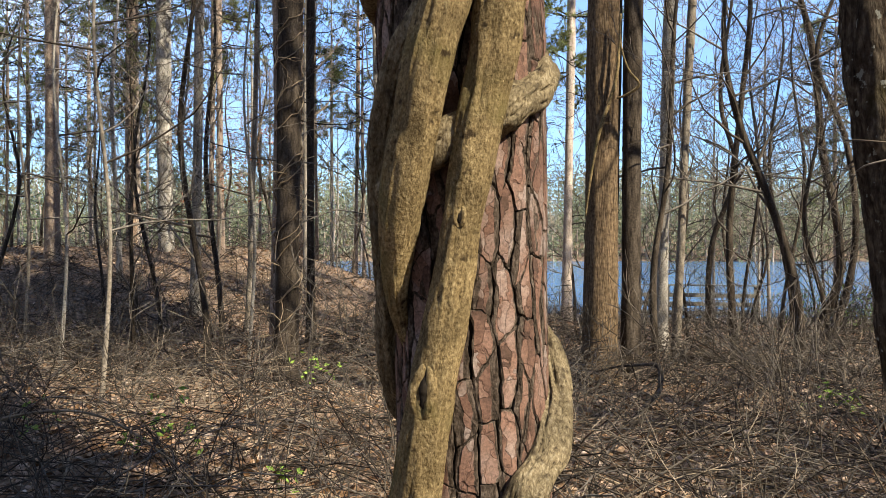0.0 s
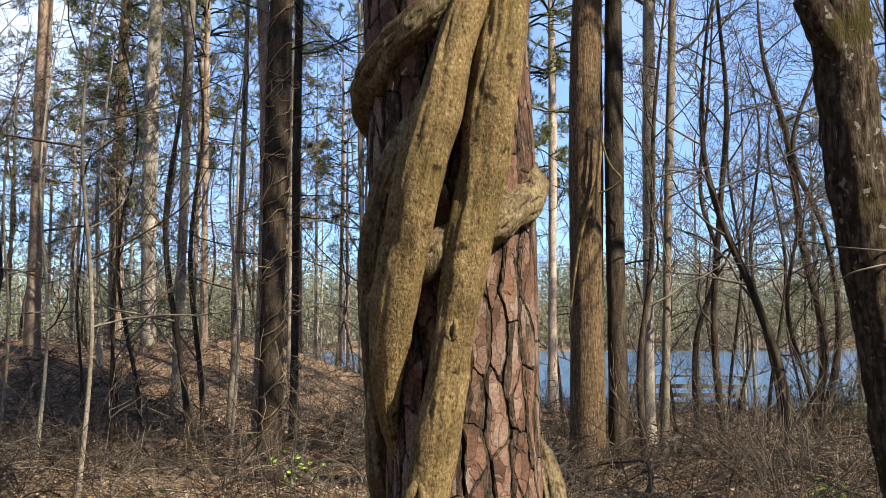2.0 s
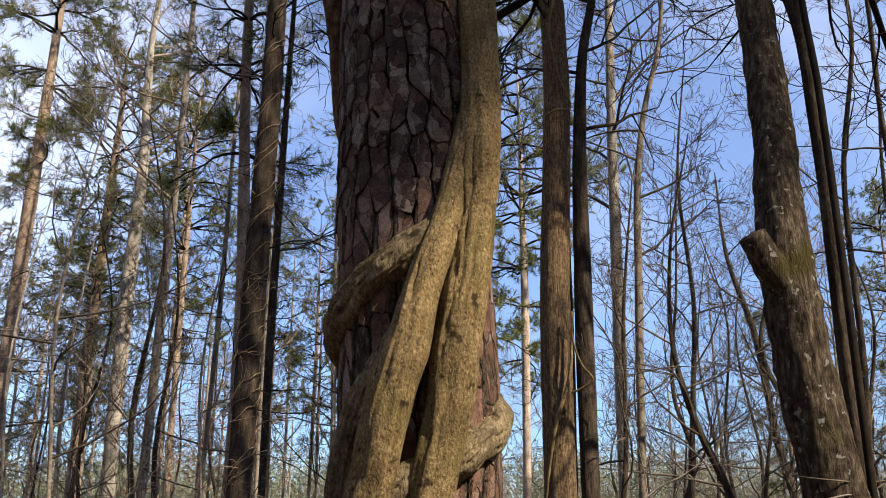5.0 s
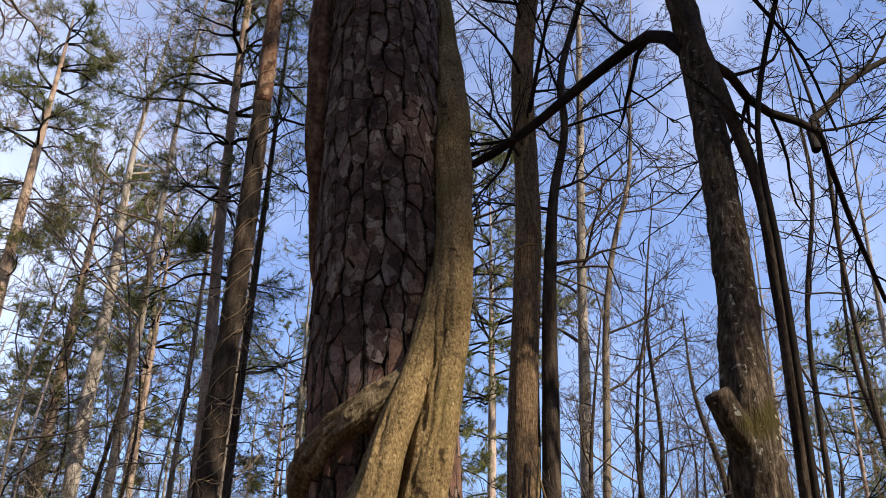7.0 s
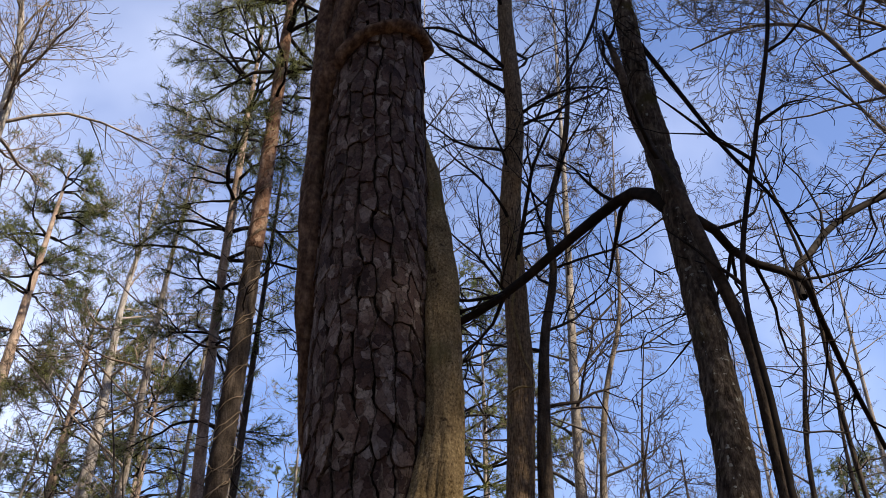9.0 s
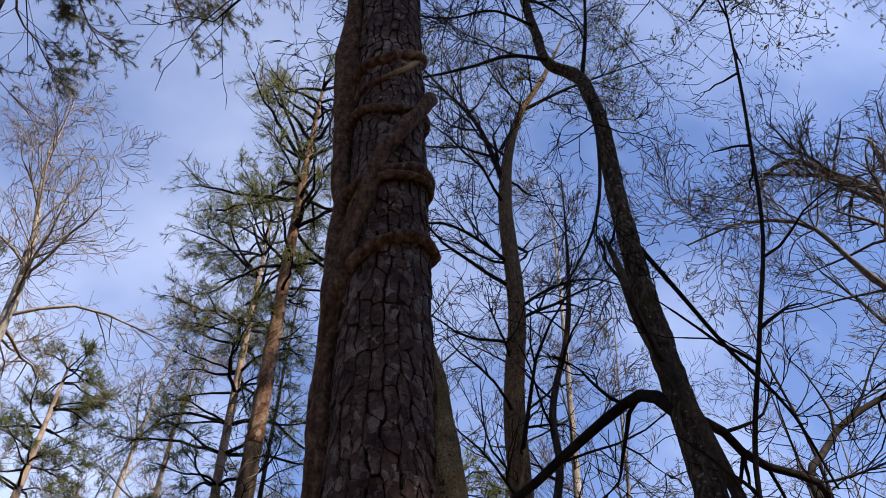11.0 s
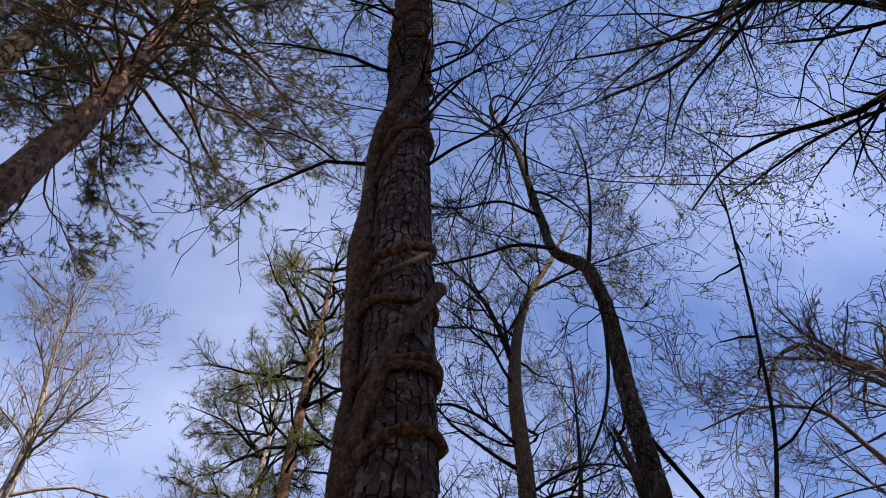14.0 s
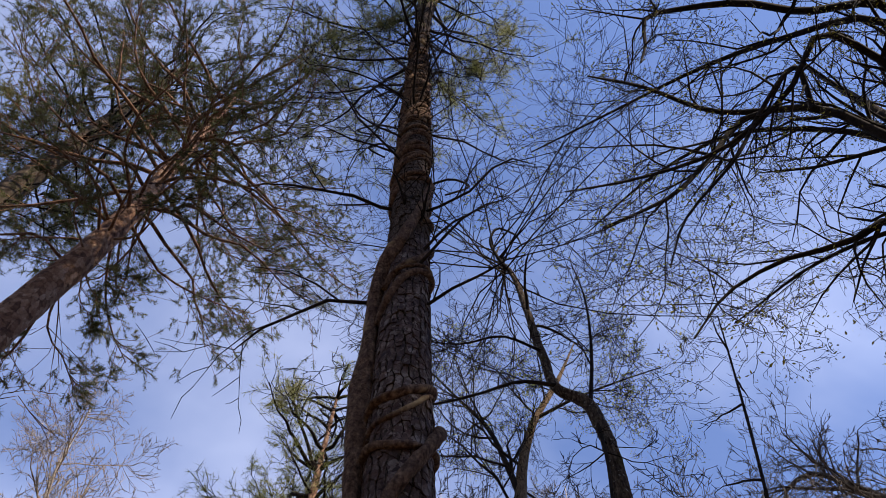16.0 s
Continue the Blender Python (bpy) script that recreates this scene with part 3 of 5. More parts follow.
def hero_pine():
    rng = np.random.default_rng(11)
    t = thing("pine_tree", (0.11, 1.97, 0.0), "tall pine with plated red-brown bark wrapped by vines", "tree")
    zs = np.r_[np.linspace(-.25, 4, 260), np.linspace(4.1, 22, 120)]
    V, F = [], []
    S = 110
    for z in zs:
        for j in range(S):
            th = 360 * j / S
            V.append(on_trunk(th, z, -.008 + .005 * noise.fractal((th * .3, z * 30, 1.0), .8, 2, 3)))
    for k in range(len(zs) - 1):
        for j in range(S):
            F.append((k * S + j, k * S + (j + 1) % S, (k + 1) * S + (j + 1) % S, (k + 1) * S + j))
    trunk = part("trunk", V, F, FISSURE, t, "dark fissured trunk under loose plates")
    T, ends, each = Tubes(), [], []
    pine_branches(T, rng, axis_at, 12.4, 21.5, 2.8, 13, 4, ends, r0=.03, droop=.02, each=each)
    for q in each:
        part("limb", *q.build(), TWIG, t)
    for k in range(26):                                       # dead snags and loose twigs on the bole
        z = rng.uniform(6.0, 13.5)
        a = rng.uniform(0, 2 * math.pi)
        grow(T, rng, np.array((*axis_at(z), z)), np.array((math.cos(a), math.sin(a), rng.uniform(-.2, .4))), rng.uniform(.4, 1.5), .012, 0, [5, 3], .0028, .22, 0.0)
    # two clear dead branches on its left flank
    for z, L in ((7.6, 1.05), (6.35, 1.2)):
        grow(T, rng, np.array((*axis_at(z), z)), np.array((-1, -.05, .12)), L, .016, 0, [5, 3], .0028, .2, 0.0)
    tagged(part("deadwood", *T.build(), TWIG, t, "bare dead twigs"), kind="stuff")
    tagged(part("foliage", *tufts(ends, rng, 12, .16, .006), NEEDLE, t, "sparse green needle tufts", shade=False), kind="stuff")
    return t, trunk


PINE, PINE_TRUNK = hero_pine()


def vine_stem(ctrl, n, sides, mat, parent, name="stem", label="", flute=.07, lobes=2, twist=6.0, rough=.16, freq=9.0, seed=0.0, ridge=.1):
    """ctrl rows: degrees, height, metres off the bark, radius."""
    rows = []
    C = np.array(ctrl, dtype=float)
    arc = np.r_[0, np.cumsum(np.hypot(np.diff(C[:, 0]) * .0035, np.diff(C[:, 1])))]
    m = max(len(C) * 5, 12)
    tt = np.linspace(0, arc[-1], m)
    G = np.gradient(C, arc, axis=0)
    i = np.clip(np.searchsorted(arc, tt, side="right") - 1, 0, len(C) - 2)
    h = (arc[i + 1] - arc[i])[:, None]
    u = ((tt - arc[i]) / h[:, 0])[:, None]
    Q = (2*u**3 - 3*u**2 + 1) * C[i] + (u**3 - 2*u**2 + u) * h * G[i] + (-2*u**3 + 3*u**2) * C[i + 1] + (u**3 - u**2) * h * G[i + 1]
    for th, z, off, r in Q:
        rows.append((*on_trunk(th, z, off + r * .55), r))
    V, F = log_mesh(rows, n, sides, rough, freq, flute, lobes, twist, seed, ridge=ridge)
    return part(name, V, F, mat, parent, label)


def hero_vines():
    rng = np.random.default_rng(5)
    t = thing("woody_vine", (0.2, 1.7, 0.0), "thick tan twining vine stems coiled round the pine", "vine")
    # front stem that climbs to the right and passes behind
    vine_stem([(-70, -.1, .0, .055), (-58, .5, 0, .053), (-40, 1.03, .0, .052), (-25, 1.245, .004, .051), (-15, 1.41, .004, .044), (-5, 1.58, .006, .041), (5, 1.75, .01, .043), (14, 1.9, .012, .047), (20, 2.03, .012, .05), (33, 2.24, .014, .051), (45, 2.48, .014, .05), (57, 2.74, .014, .049), (66, 3.0, .012, .047), (76, 3.2, .006, .043), (90, 3.42, 0, .036), (125, 3.75, 0, .033), (180, 4.2, 0, .03)],
              330, 64, VINE, t, "stem", "lit tan stem with a healed scar", flute=.05, lobes=2, twist=5, rough=.14, freq=11, seed=1.0, ridge=.16)
    # healed scar on the front stem: two swollen lips round a dark slit
    for th0, z0, w, hgt, r, o in ((-24.5, 1.255, 4.6, .052, .0125, .072), (-4.5, 1.6, 2.2, .02, .006, .064)):
        for side in (-1, 1):
            lip = [on_trunk(th0 + (z - z0) * 30 + side * w * math.sin(a) * (1.0 if side < 0 else .8), z, o + .003 * math.sin(a)) for a in np.linspace(.12, math.pi - .12, 11) for z in [z0 + hgt * math.cos(a)]]
            V, F = log_mesh([(*p, r * (.35 + .65 * math.sin(math.pi * (i + .6) / 11.2))) for i, p in enumerate(lip)], 44, 14, .35, 38, seed=side * 3.0)
            part("knot", V, F, VINE, t, "raised lip of a healed scar")
        # a dark sliver fills the slit; its depth shade is in the colour
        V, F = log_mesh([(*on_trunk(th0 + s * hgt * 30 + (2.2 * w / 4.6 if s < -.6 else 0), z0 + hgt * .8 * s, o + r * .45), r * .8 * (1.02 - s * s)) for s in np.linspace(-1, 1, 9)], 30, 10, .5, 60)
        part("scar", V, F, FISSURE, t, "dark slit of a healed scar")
    # broad stem that sweeps up from the left
    vine_stem([(-64, 1.30, -.03, .008), (-60, 1.36, -.004, .014), (-56, 1.42, .012, .021), (-50, 1.49, .020, .029), (-43, 1.57, .024, .038), (-36, 1.66, .024, .045), (-25, 1.80, .022, .051), (-15, 1.945, .018, .053), (-7, 2.03, .016, .051), (3, 2.16, .016, .047), (19, 2.31, .012, .041), (34, 2.45, .002, .036), (48, 2.58, 0, .032), (66, 2.8, 0, .028), (110, 3.1, 0, .028)],
              300, 64, VINE, t, "stem", "broad flattened tan stem", flute=.12, lobes=2, twist=3.5, rough=.12, freq=9, seed=2.0, ridge=.15)
    # stem from the lower right, behind, then beside the broad stem
    vine_stem([(-15, .62, 0, .04), (14, .92, 0, .041), (30, 1.035, 0, .041), (56, 1.115, .0, .038), (82, 1.22, .002, .035), (105, 1.32, -.006, .034), (150, 1.32, 0, .032), (200, 1.2, 0, .033), (228, 1.14, 0, .03), (250, 1.22, 0, .03), (267, 1.32, .002, .03), (276, 1.43, .005, .029), (282, 1.54, .009, .029), (287, 1.64, .009, .029), (298, 1.76, .008, .029), (312, 1.87, .006, .028), (327, 1.96, .004, .026), (345, 2.06, 0, .024), (368, 2.2, -.014, .022), (388, 2.33, -.026, .018), (415, 2.5, -.03, .014)],
              300, 60, VINE_GREY, t, "stem", "grey-tan stem bulging off the bark", flute=.1, lobes=3, twist=7, rough=.2, freq=12, seed=3.0, ridge=.26)
    # the horizontal wrap
    vine_stem([(-95, 1.6, -.02, .034), (-60, 1.67, -.015, .038), (-23, 1.735, -.012, .04), (-10, 1.765, -.012, .041), (16, 1.80, -.012, .041), (32, 1.835, -.016, .041), (54, 1.871, -.024, .041), (88, 1.93, -.034, .038), (180, 2.02, -.02, .034), (262, 2.07, -.03, .036), (276, 2.09, -.028, .038), (301, 2.14, -.02, .039), (319, 2.175, -.014, .039), (348, 2.234, 0, .037), (370, 2.29, 0, .034), (398, 2.37, 0, .03)],
              300, 60, VINE_GREY, t, "stem", "grooved tan stem wrapped level round the trunk", flute=.09, lobes=4, twist=14, rough=.22, freq=14, seed=4.0, ridge=.28)
    # upper coils
    up = thing("climbing_vine", (-0.05, 1.75, 2.6), "dark brown woody vine coils high on the pine", "vine")
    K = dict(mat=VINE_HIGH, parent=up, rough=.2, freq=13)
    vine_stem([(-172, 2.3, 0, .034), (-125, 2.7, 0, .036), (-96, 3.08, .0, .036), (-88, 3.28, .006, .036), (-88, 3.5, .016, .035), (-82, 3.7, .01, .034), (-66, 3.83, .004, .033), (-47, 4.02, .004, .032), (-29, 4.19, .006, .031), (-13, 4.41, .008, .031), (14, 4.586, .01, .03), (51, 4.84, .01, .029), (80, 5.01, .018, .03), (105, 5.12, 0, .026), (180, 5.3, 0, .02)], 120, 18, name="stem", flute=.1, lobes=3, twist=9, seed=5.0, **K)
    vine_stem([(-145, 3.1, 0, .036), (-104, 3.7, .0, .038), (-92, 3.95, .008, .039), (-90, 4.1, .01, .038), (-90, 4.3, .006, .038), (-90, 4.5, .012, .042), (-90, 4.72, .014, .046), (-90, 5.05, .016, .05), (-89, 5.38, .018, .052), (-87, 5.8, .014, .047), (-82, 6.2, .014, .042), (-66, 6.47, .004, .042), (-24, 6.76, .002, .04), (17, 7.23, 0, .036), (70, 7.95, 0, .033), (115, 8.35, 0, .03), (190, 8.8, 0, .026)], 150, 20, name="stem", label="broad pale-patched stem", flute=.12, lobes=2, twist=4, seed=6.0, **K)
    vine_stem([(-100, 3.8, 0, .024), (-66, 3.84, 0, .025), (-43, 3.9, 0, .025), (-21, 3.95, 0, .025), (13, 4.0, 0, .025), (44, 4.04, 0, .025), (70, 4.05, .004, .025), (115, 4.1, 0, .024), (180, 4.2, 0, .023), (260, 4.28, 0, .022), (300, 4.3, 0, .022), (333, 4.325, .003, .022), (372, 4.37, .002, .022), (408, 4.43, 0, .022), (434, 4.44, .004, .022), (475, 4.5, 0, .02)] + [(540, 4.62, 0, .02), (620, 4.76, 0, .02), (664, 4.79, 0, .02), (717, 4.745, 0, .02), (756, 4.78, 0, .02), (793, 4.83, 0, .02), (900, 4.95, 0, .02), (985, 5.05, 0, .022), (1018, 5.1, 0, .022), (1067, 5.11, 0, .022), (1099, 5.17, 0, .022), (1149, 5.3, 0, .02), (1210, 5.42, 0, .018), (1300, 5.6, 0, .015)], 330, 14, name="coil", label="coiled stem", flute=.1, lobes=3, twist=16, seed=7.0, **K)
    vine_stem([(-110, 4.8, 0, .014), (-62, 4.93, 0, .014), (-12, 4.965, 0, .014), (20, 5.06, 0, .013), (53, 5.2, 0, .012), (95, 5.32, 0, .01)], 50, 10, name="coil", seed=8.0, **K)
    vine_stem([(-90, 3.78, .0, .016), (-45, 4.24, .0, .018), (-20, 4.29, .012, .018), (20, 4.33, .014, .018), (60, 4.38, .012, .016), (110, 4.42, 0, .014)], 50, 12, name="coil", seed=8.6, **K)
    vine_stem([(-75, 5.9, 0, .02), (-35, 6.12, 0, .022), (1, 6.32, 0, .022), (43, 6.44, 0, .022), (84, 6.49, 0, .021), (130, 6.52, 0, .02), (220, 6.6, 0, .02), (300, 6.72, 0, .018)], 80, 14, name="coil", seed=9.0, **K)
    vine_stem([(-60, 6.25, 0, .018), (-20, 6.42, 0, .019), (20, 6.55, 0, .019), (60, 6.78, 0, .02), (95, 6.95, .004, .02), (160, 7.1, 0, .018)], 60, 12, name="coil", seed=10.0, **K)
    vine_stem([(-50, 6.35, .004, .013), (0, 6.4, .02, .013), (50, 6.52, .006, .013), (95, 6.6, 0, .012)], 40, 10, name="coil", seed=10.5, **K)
    for i in range(10):                                       # the tangle higher up
        z, th, C = rng.uniform(6.9, 8.6), rng.uniform(0, 360), []
        top, pitch, r = rng.uniform(11, 15), rng.uniform(.45, 1.3), rng.uniform(.009, .026)
        while z < top:
            C.append((th, z, rng.uniform(-.002, .012), r * rng.uniform(.8, 1.15)))
            th += 40
            z += pitch / 9 * rng.uniform(.4, 1.6)
        vine_stem(C, len(C) * 4, 8, name="coil", seed=11.0 + i, **K)
    # loops of thin stem that stand off the trunk
    T = Tubes()
    for th, z, L in ((86, 8.15, .3), (-85, 8.9, .25), (-95, 9.6, .4), (-70, 10.4, .35)):
        p = on_trunk(th, z, .01)
        o = unit(np.array((math.sin(radians(th)), -math.cos(radians(th)), .1)))
        C = spline([(*p, .01), (*(p + o * L * .55 + (0, 0, .12)), .009), (*(p + o * L + (0, 0, -.05)), .008), (*(p + o * L * .4 + (0, 0, -.22)), .007)], 9)
        T.add(C[:, :3], C[:, 3], 6)
    for i in range(150):
        th, z = rng.uniform(0, 360), rng.uniform(9.0, 14)
        p = on_trunk(th, z, .0)
        grow(T, rng, p, np.array((math.sin(radians(th)), -math.cos(radians(th)), rng.uniform(-.3, .9))) + rng.normal(size=3) * .5, rng.uniform(.2, .7), .006, 0, [3], .0025, .4, 0)
    tagged(part("tangle", *T.build(), TWIG, up, "fine tangled runners"), kind="stuff")


hero_vines()


# ---------------------------------------------------------------- standing trees
def trunk_axis(rows):
    C = np.array(rows, dtype=float)

    def at(z):
        return np.array([np.interp(z, C[:, 2], C[:, 0]), np.interp(z, C[:, 2], C[:, 1])])
    return at


def radius_at(rows, z):
    C = np.array(rows, dtype=float)
    return float(np.interp(z, C[:, 2], C[:, 3]))


def trunk_part(rows, mat, t, n=60, sides=20, rough=.07, freq=5.0, flare=.25, seed=0.0, label=""):
    V, F = log_mesh(rows, n, sides, rough, freq, .025, 3, .4, seed, True, flare)
    return part("trunk", V, F, mat, t, label)


def bare_tree(rows, mat, label, seed, z_from, limbs, reach, kids=(5, 4, 3), twig=TWIG, rmin=.0035, buds=0, group="", n=60, sides=20, steep=(.15, .9), name="bare_tree", extra=None, flare=.25, bud_from=0.0, relief=(.07, 5.0)):
    """A leafless broadleaf tree: trunk, limbs with fine twigs, and buds if any."""
    rng = np.random.default_rng(seed)
    base = (rows[0][0], rows[0][1], gz(rows[0][0], rows[0][1]))
    t = thing(name, base, label, "tree", group)
    trunk_part(rows, mat, t, n, sides, relief[0], relief[1], flare, seed * 1.7)
    T, ends = Tubes(), []
    ax, top = trunk_axis(rows), rows[-1][2]
    for i in range(limbs):
        if not group:
            T = Tubes()
        f = (i + rng.uniform(0, 1)) / limbs
        z = z_from + (top - z_from) * f
        a = rng.uniform(0, 2 * math.pi)
        el = rng.uniform(*steep)
        L = reach * (1.05 - .65 * f) * rng.uniform(.5, 1.1)
        grow(T, rng, np.array((*ax(z), z)), np.array((math.cos(a) * math.cos(el), math.sin(a) * math.cos(el), math.sin(el))), L, min(.3 * radius_at(rows, z) + .006, .012 * L + .008), 0, list(kids), rmin, .17, .06, ends)
        if not group:
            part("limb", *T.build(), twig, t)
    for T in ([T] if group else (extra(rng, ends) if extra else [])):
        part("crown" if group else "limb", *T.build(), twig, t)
    if buds:
        pts = [e[0] + rng.normal(size=3) * .05 for e in ends if e[0][2] > bud_from for _ in range(buds)]
        tagged(part("budding", *flakes(pts, rng, .022), BUD, t, "small yellow-green spring buds", shade=False), kind="stuff")
    return t


def pine_tree(rows, mat, label, seed, crown, reach, whorls, per=4, needles=12, length=.17, width=.007, dead=8, group="", n=50, sides=18, droop=.08, r0=.045, coil=False, name="pine_tree", rmin=.005, leaf=NEEDLE, limb=TWIG, upper=None):
    rng = np.random.default_rng(seed)
    base = (rows[0][0], rows[0][1], gz(rows[0][0], rows[0][1]))
    t = thing(name, base, label, "tree", group)
    if upper:                                                 # a bole whose bark turns thin and orange higher up
        z, high = upper
        C = np.array(rows, dtype=float)
        at = tuple(float(np.interp(z, C[:, 2], C[:, k])) for k in range(4))
        trunk_part([r for r in rows if r[2] < z - .2] + [at], mat, t, n, sides, seed=seed * 1.3, flare=.15)
        trunk_part([at] + [r for r in rows if r[2] > z + .2], high, t, n, sides, seed=seed * 1.7, flare=0.0, label="thin flaky orange upper bole")
    else:
        trunk_part(rows, mat, t, n, sides, seed=seed * 1.3, flare=.15)
    T, ends, each = Tubes(), [], (None if group else [])
    ax = trunk_axis(rows)
    pine_branches(T, rng, ax, crown, rows[-1][2] - .3, reach, whorls, per, ends, r0, droop, dead, rmin, each)
    for q in each or ():
        part("limb", *q.build(), limb, t)
    if T.sets:
        part("crown" if group else "deadwood", *T.build(), limb if group else TWIG, t)
    tagged(part("foliage", *tufts(ends, rng, needles, length, width), leaf, t, "green needle tufts", shade=False), kind="stuff")
    if coil:                                                  # a thin vine wound round the bole
        C = Tubes()
        for s in range(3):
            z, th, pts, rad = .3 + s * .3, rng.uniform(0, 6.3), [], []
            while z < 12:
                q, r = ax(z), radius_at(rows, z) * 1.04 + .006
                pts.append((q[0] + r * math.cos(th), q[1] + r * math.sin(th), z))
                rad.append(.007)
                th += .5
                z += rng.uniform(.015, .1)
            C.add(pts, rad, 5)
        for i in range(34):
            z, th = rng.uniform(.2, 6), rng.uniform(0, 6.3)
            q, r = ax(z), radius_at(rows, z)
            grow(C, rng, np.array((q[0] + r * math.cos(th), q[1] + r * math.sin(th), z)), np.array((math.cos(th), math.sin(th), rng.uniform(-.6, .6))), rng.uniform(.3, .9), .006, 0, [3, 2], .0028, .35, -.05)
        part("vine", *C.build(), TWIG_PALE, t, "thin pale vine wound round the bole")
    return t


def limb_of(out, pts, r0, r1, rng, kids, ends, twigs, L=1.0, n=14, rmin=.004):
    """A heavy limb along given places, with side branches."""
    T = Tubes()
    out.append(T)
    C = spline([(*p, r0 + (r1 - r0) * i / (len(pts) - 1)) for i, p in enumerate(pts)], n)
    T.add(C[:, :3], C[:, 3], 8)
    for i in range(twigs):
        k = rng.integers(2, n - 1)
        w = unit(C[min(k + 1, n - 1), :3] - C[k - 1, :3])
        grow(T, rng, C[k, :3], side_way(rng, w, rng.uniform(.5, 1.1)), L * rng.uniform(.5, 1.1), C[k, 3] * .5, 0, kids, rmin, .2, .05, ends)


# the tan ridged tree with the pale strip of vine
H_ROWS = [(1.76, 10.29, -.3, .25), (1.76, 10.29, .1, .215), (1.77, 10.27, 1.0, .195), (1.79, 10.24, 4.3, .182), (1.90, 10.16, 7.2, .166), (1.87, 10.1, 9.7, .152), (2.0, 10.1, 11.1, .142), (1.97, 10.1, 14.3, .12), (2.05, 10.1, 15.2, .1), (2.36, 10.1, 16.7, .08), (3.0, 10.1, 18.3, .05), (3.6, 10, 20, .012)]


def tan_limbs(rng, ends):
    T = []
    limb_of(T, [(1.98, 10.1, 14.5), (1.8, 10.1, 15.3), (1.43, 10.1, 16.56), (.85, 10.1, 17.5), (.2, 10, 18.4)], .075, .012, rng, [6, 4, 3], ends, 16, 1.7, 16, .0048)
    limb_of(T, [(2.5, 10.1, 17.0), (3.2, 9.9, 17.4), (4.2, 9.7, 17.9), (5.2, 9.5, 18.3)], .04, .01, rng, [6, 4, 3], ends, 16, 1.5, 14, .0048)
    limb_of(T, [(1.98, 10.1, 12.4), (1.5, 9.9, 12.7), (.8, 9.6, 12.8), (.2, 9.4, 12.4), (-.5, 9.2, 11.8)], .035, .008, rng, [5, 4, 2], ends, 14, 1.2, 14, .005)
    limb_of(T, [(2.0, 10.1, 11.4), (2.5, 9.9, 11.7), (3.2, 9.8, 11.9), (3.9, 9.7, 11.6)], .03, .008, rng, [5, 4, 2], ends, 14, 1.2, 14, .005)
    return T


bare_tree(H_ROWS, BARK_TAN, "straight tan tree with finely ridged bark", 21, 7.5, 22, 2.8, (6, 4, 3), rmin=.0045, buds=4, bud_from=16.0, n=110, sides=44, extra=tan_limbs, relief=(.06, 12.0))


def strip_vine():
    t = thing("pale_vine", (1.9, 9.84, 3.16), "pale dried vine peeling off a tan trunk", "vine")
    for rows, r in (([(1.93, 9.94, 4.1, .012), (1.92, 9.92, 3.81, .014), (2.01, 9.84, 3.44, .014), (2.11, 9.82, 3.29, .016), (2.0, 9.88, 3.2, .014), (1.89, 9.95, 3.16, .012)], 40),
                    ([(1.93, 9.99, 3.9, .012), (1.89, 9.99, 3.4, .02), (1.71, 10.02, 2.8, .022), (1.62, 10.07, 2.3, .016), (1.57, 10.12, 1.85, .009)], 40),
                    ([(1.72, 9.97, 6.2, .012), (1.72, 9.94, 6.6, .016), (1.85, 9.93, 6.68, .018), (2.0, 9.96, 6.7, .012), (1.9, 9.96, 7.2, .016), (1.8, 9.95, 7.8, .02), (1.92, 9.93, 8.6, .02), (1.8, 9.93, 9.3, .012)], 70)):
        V, F = log_mesh(rows, r, 8, .2, 9)
        part("strand", V, F, VINE, t)


strip_vine()

bare_tree([(2.15, 10.45, -.3, .14), (2.15, 10.45, .2, .125), (2.17, 10.42, 4.4, .11), (2.22, 10.36, 6.6, .085), (2.28, 10.25, 7.6, .065), (2.46, 10.2, 8.7, .056), (2.42, 10.18, 9.3, .054), (2.78, 10.1, 11, .045), (3.0, 10.1, 13.5, .02), (3.05, 10.1, 15, .008)], BARK_DARK, "dark slim tree with a kinked upper stem", 22, 6.4, 16, 2.6, (5, 4, 3), rmin=.0032, n=80)
bare_tree([(2.0, 10.95, -.3, .1), (2.0, 10.95, .2, .09), (2.05, 10.9, 4.4, .08), (2.08, 10.9, 8, .06), (2.1, 10.9, 12, .035), (2.2, 10.9, 16, .01)], BARK_DARK, "dark slim tree close beside a tan trunk", 23, 7, 10, 2.2, (5, 4, 2), rmin=.003)
bare_tree([(3.26, 13.65, -.5, .13), (3.26, 13.64, 0, .11), (3.36, 13.6, 4.5, .1), (3.43, 13.55, 8.2, .08), (3.55, 13.45, 12, .06), (3.65, 13.4, 16, .03), (3.7, 13.4, 19, .01)], BARK_GREY, "straight grey-brown tree with bare crown", 24, 6.5, 22, 3.0, (7, 5, 3), rmin=.0058, twig=TWIG_GREY)
bare_tree([(3.2, 12.65, -.5, .08), (3.22, 12.62, 0, .07), (3.43, 12.55, 5, .06), (3.52, 12.4, 7, .05), (3.66, 12.36, 7.9, .045), (3.95, 12.3, 9, .035), (4.1, 12.2, 11, .02), (4.3, 12.2, 13.5, .008)], BARK_GREY, "slender grey tree bending at the top", 25, 5.5, 16, 2.4, (6, 5, 3), rmin=.005, twig=TWIG_GREY)


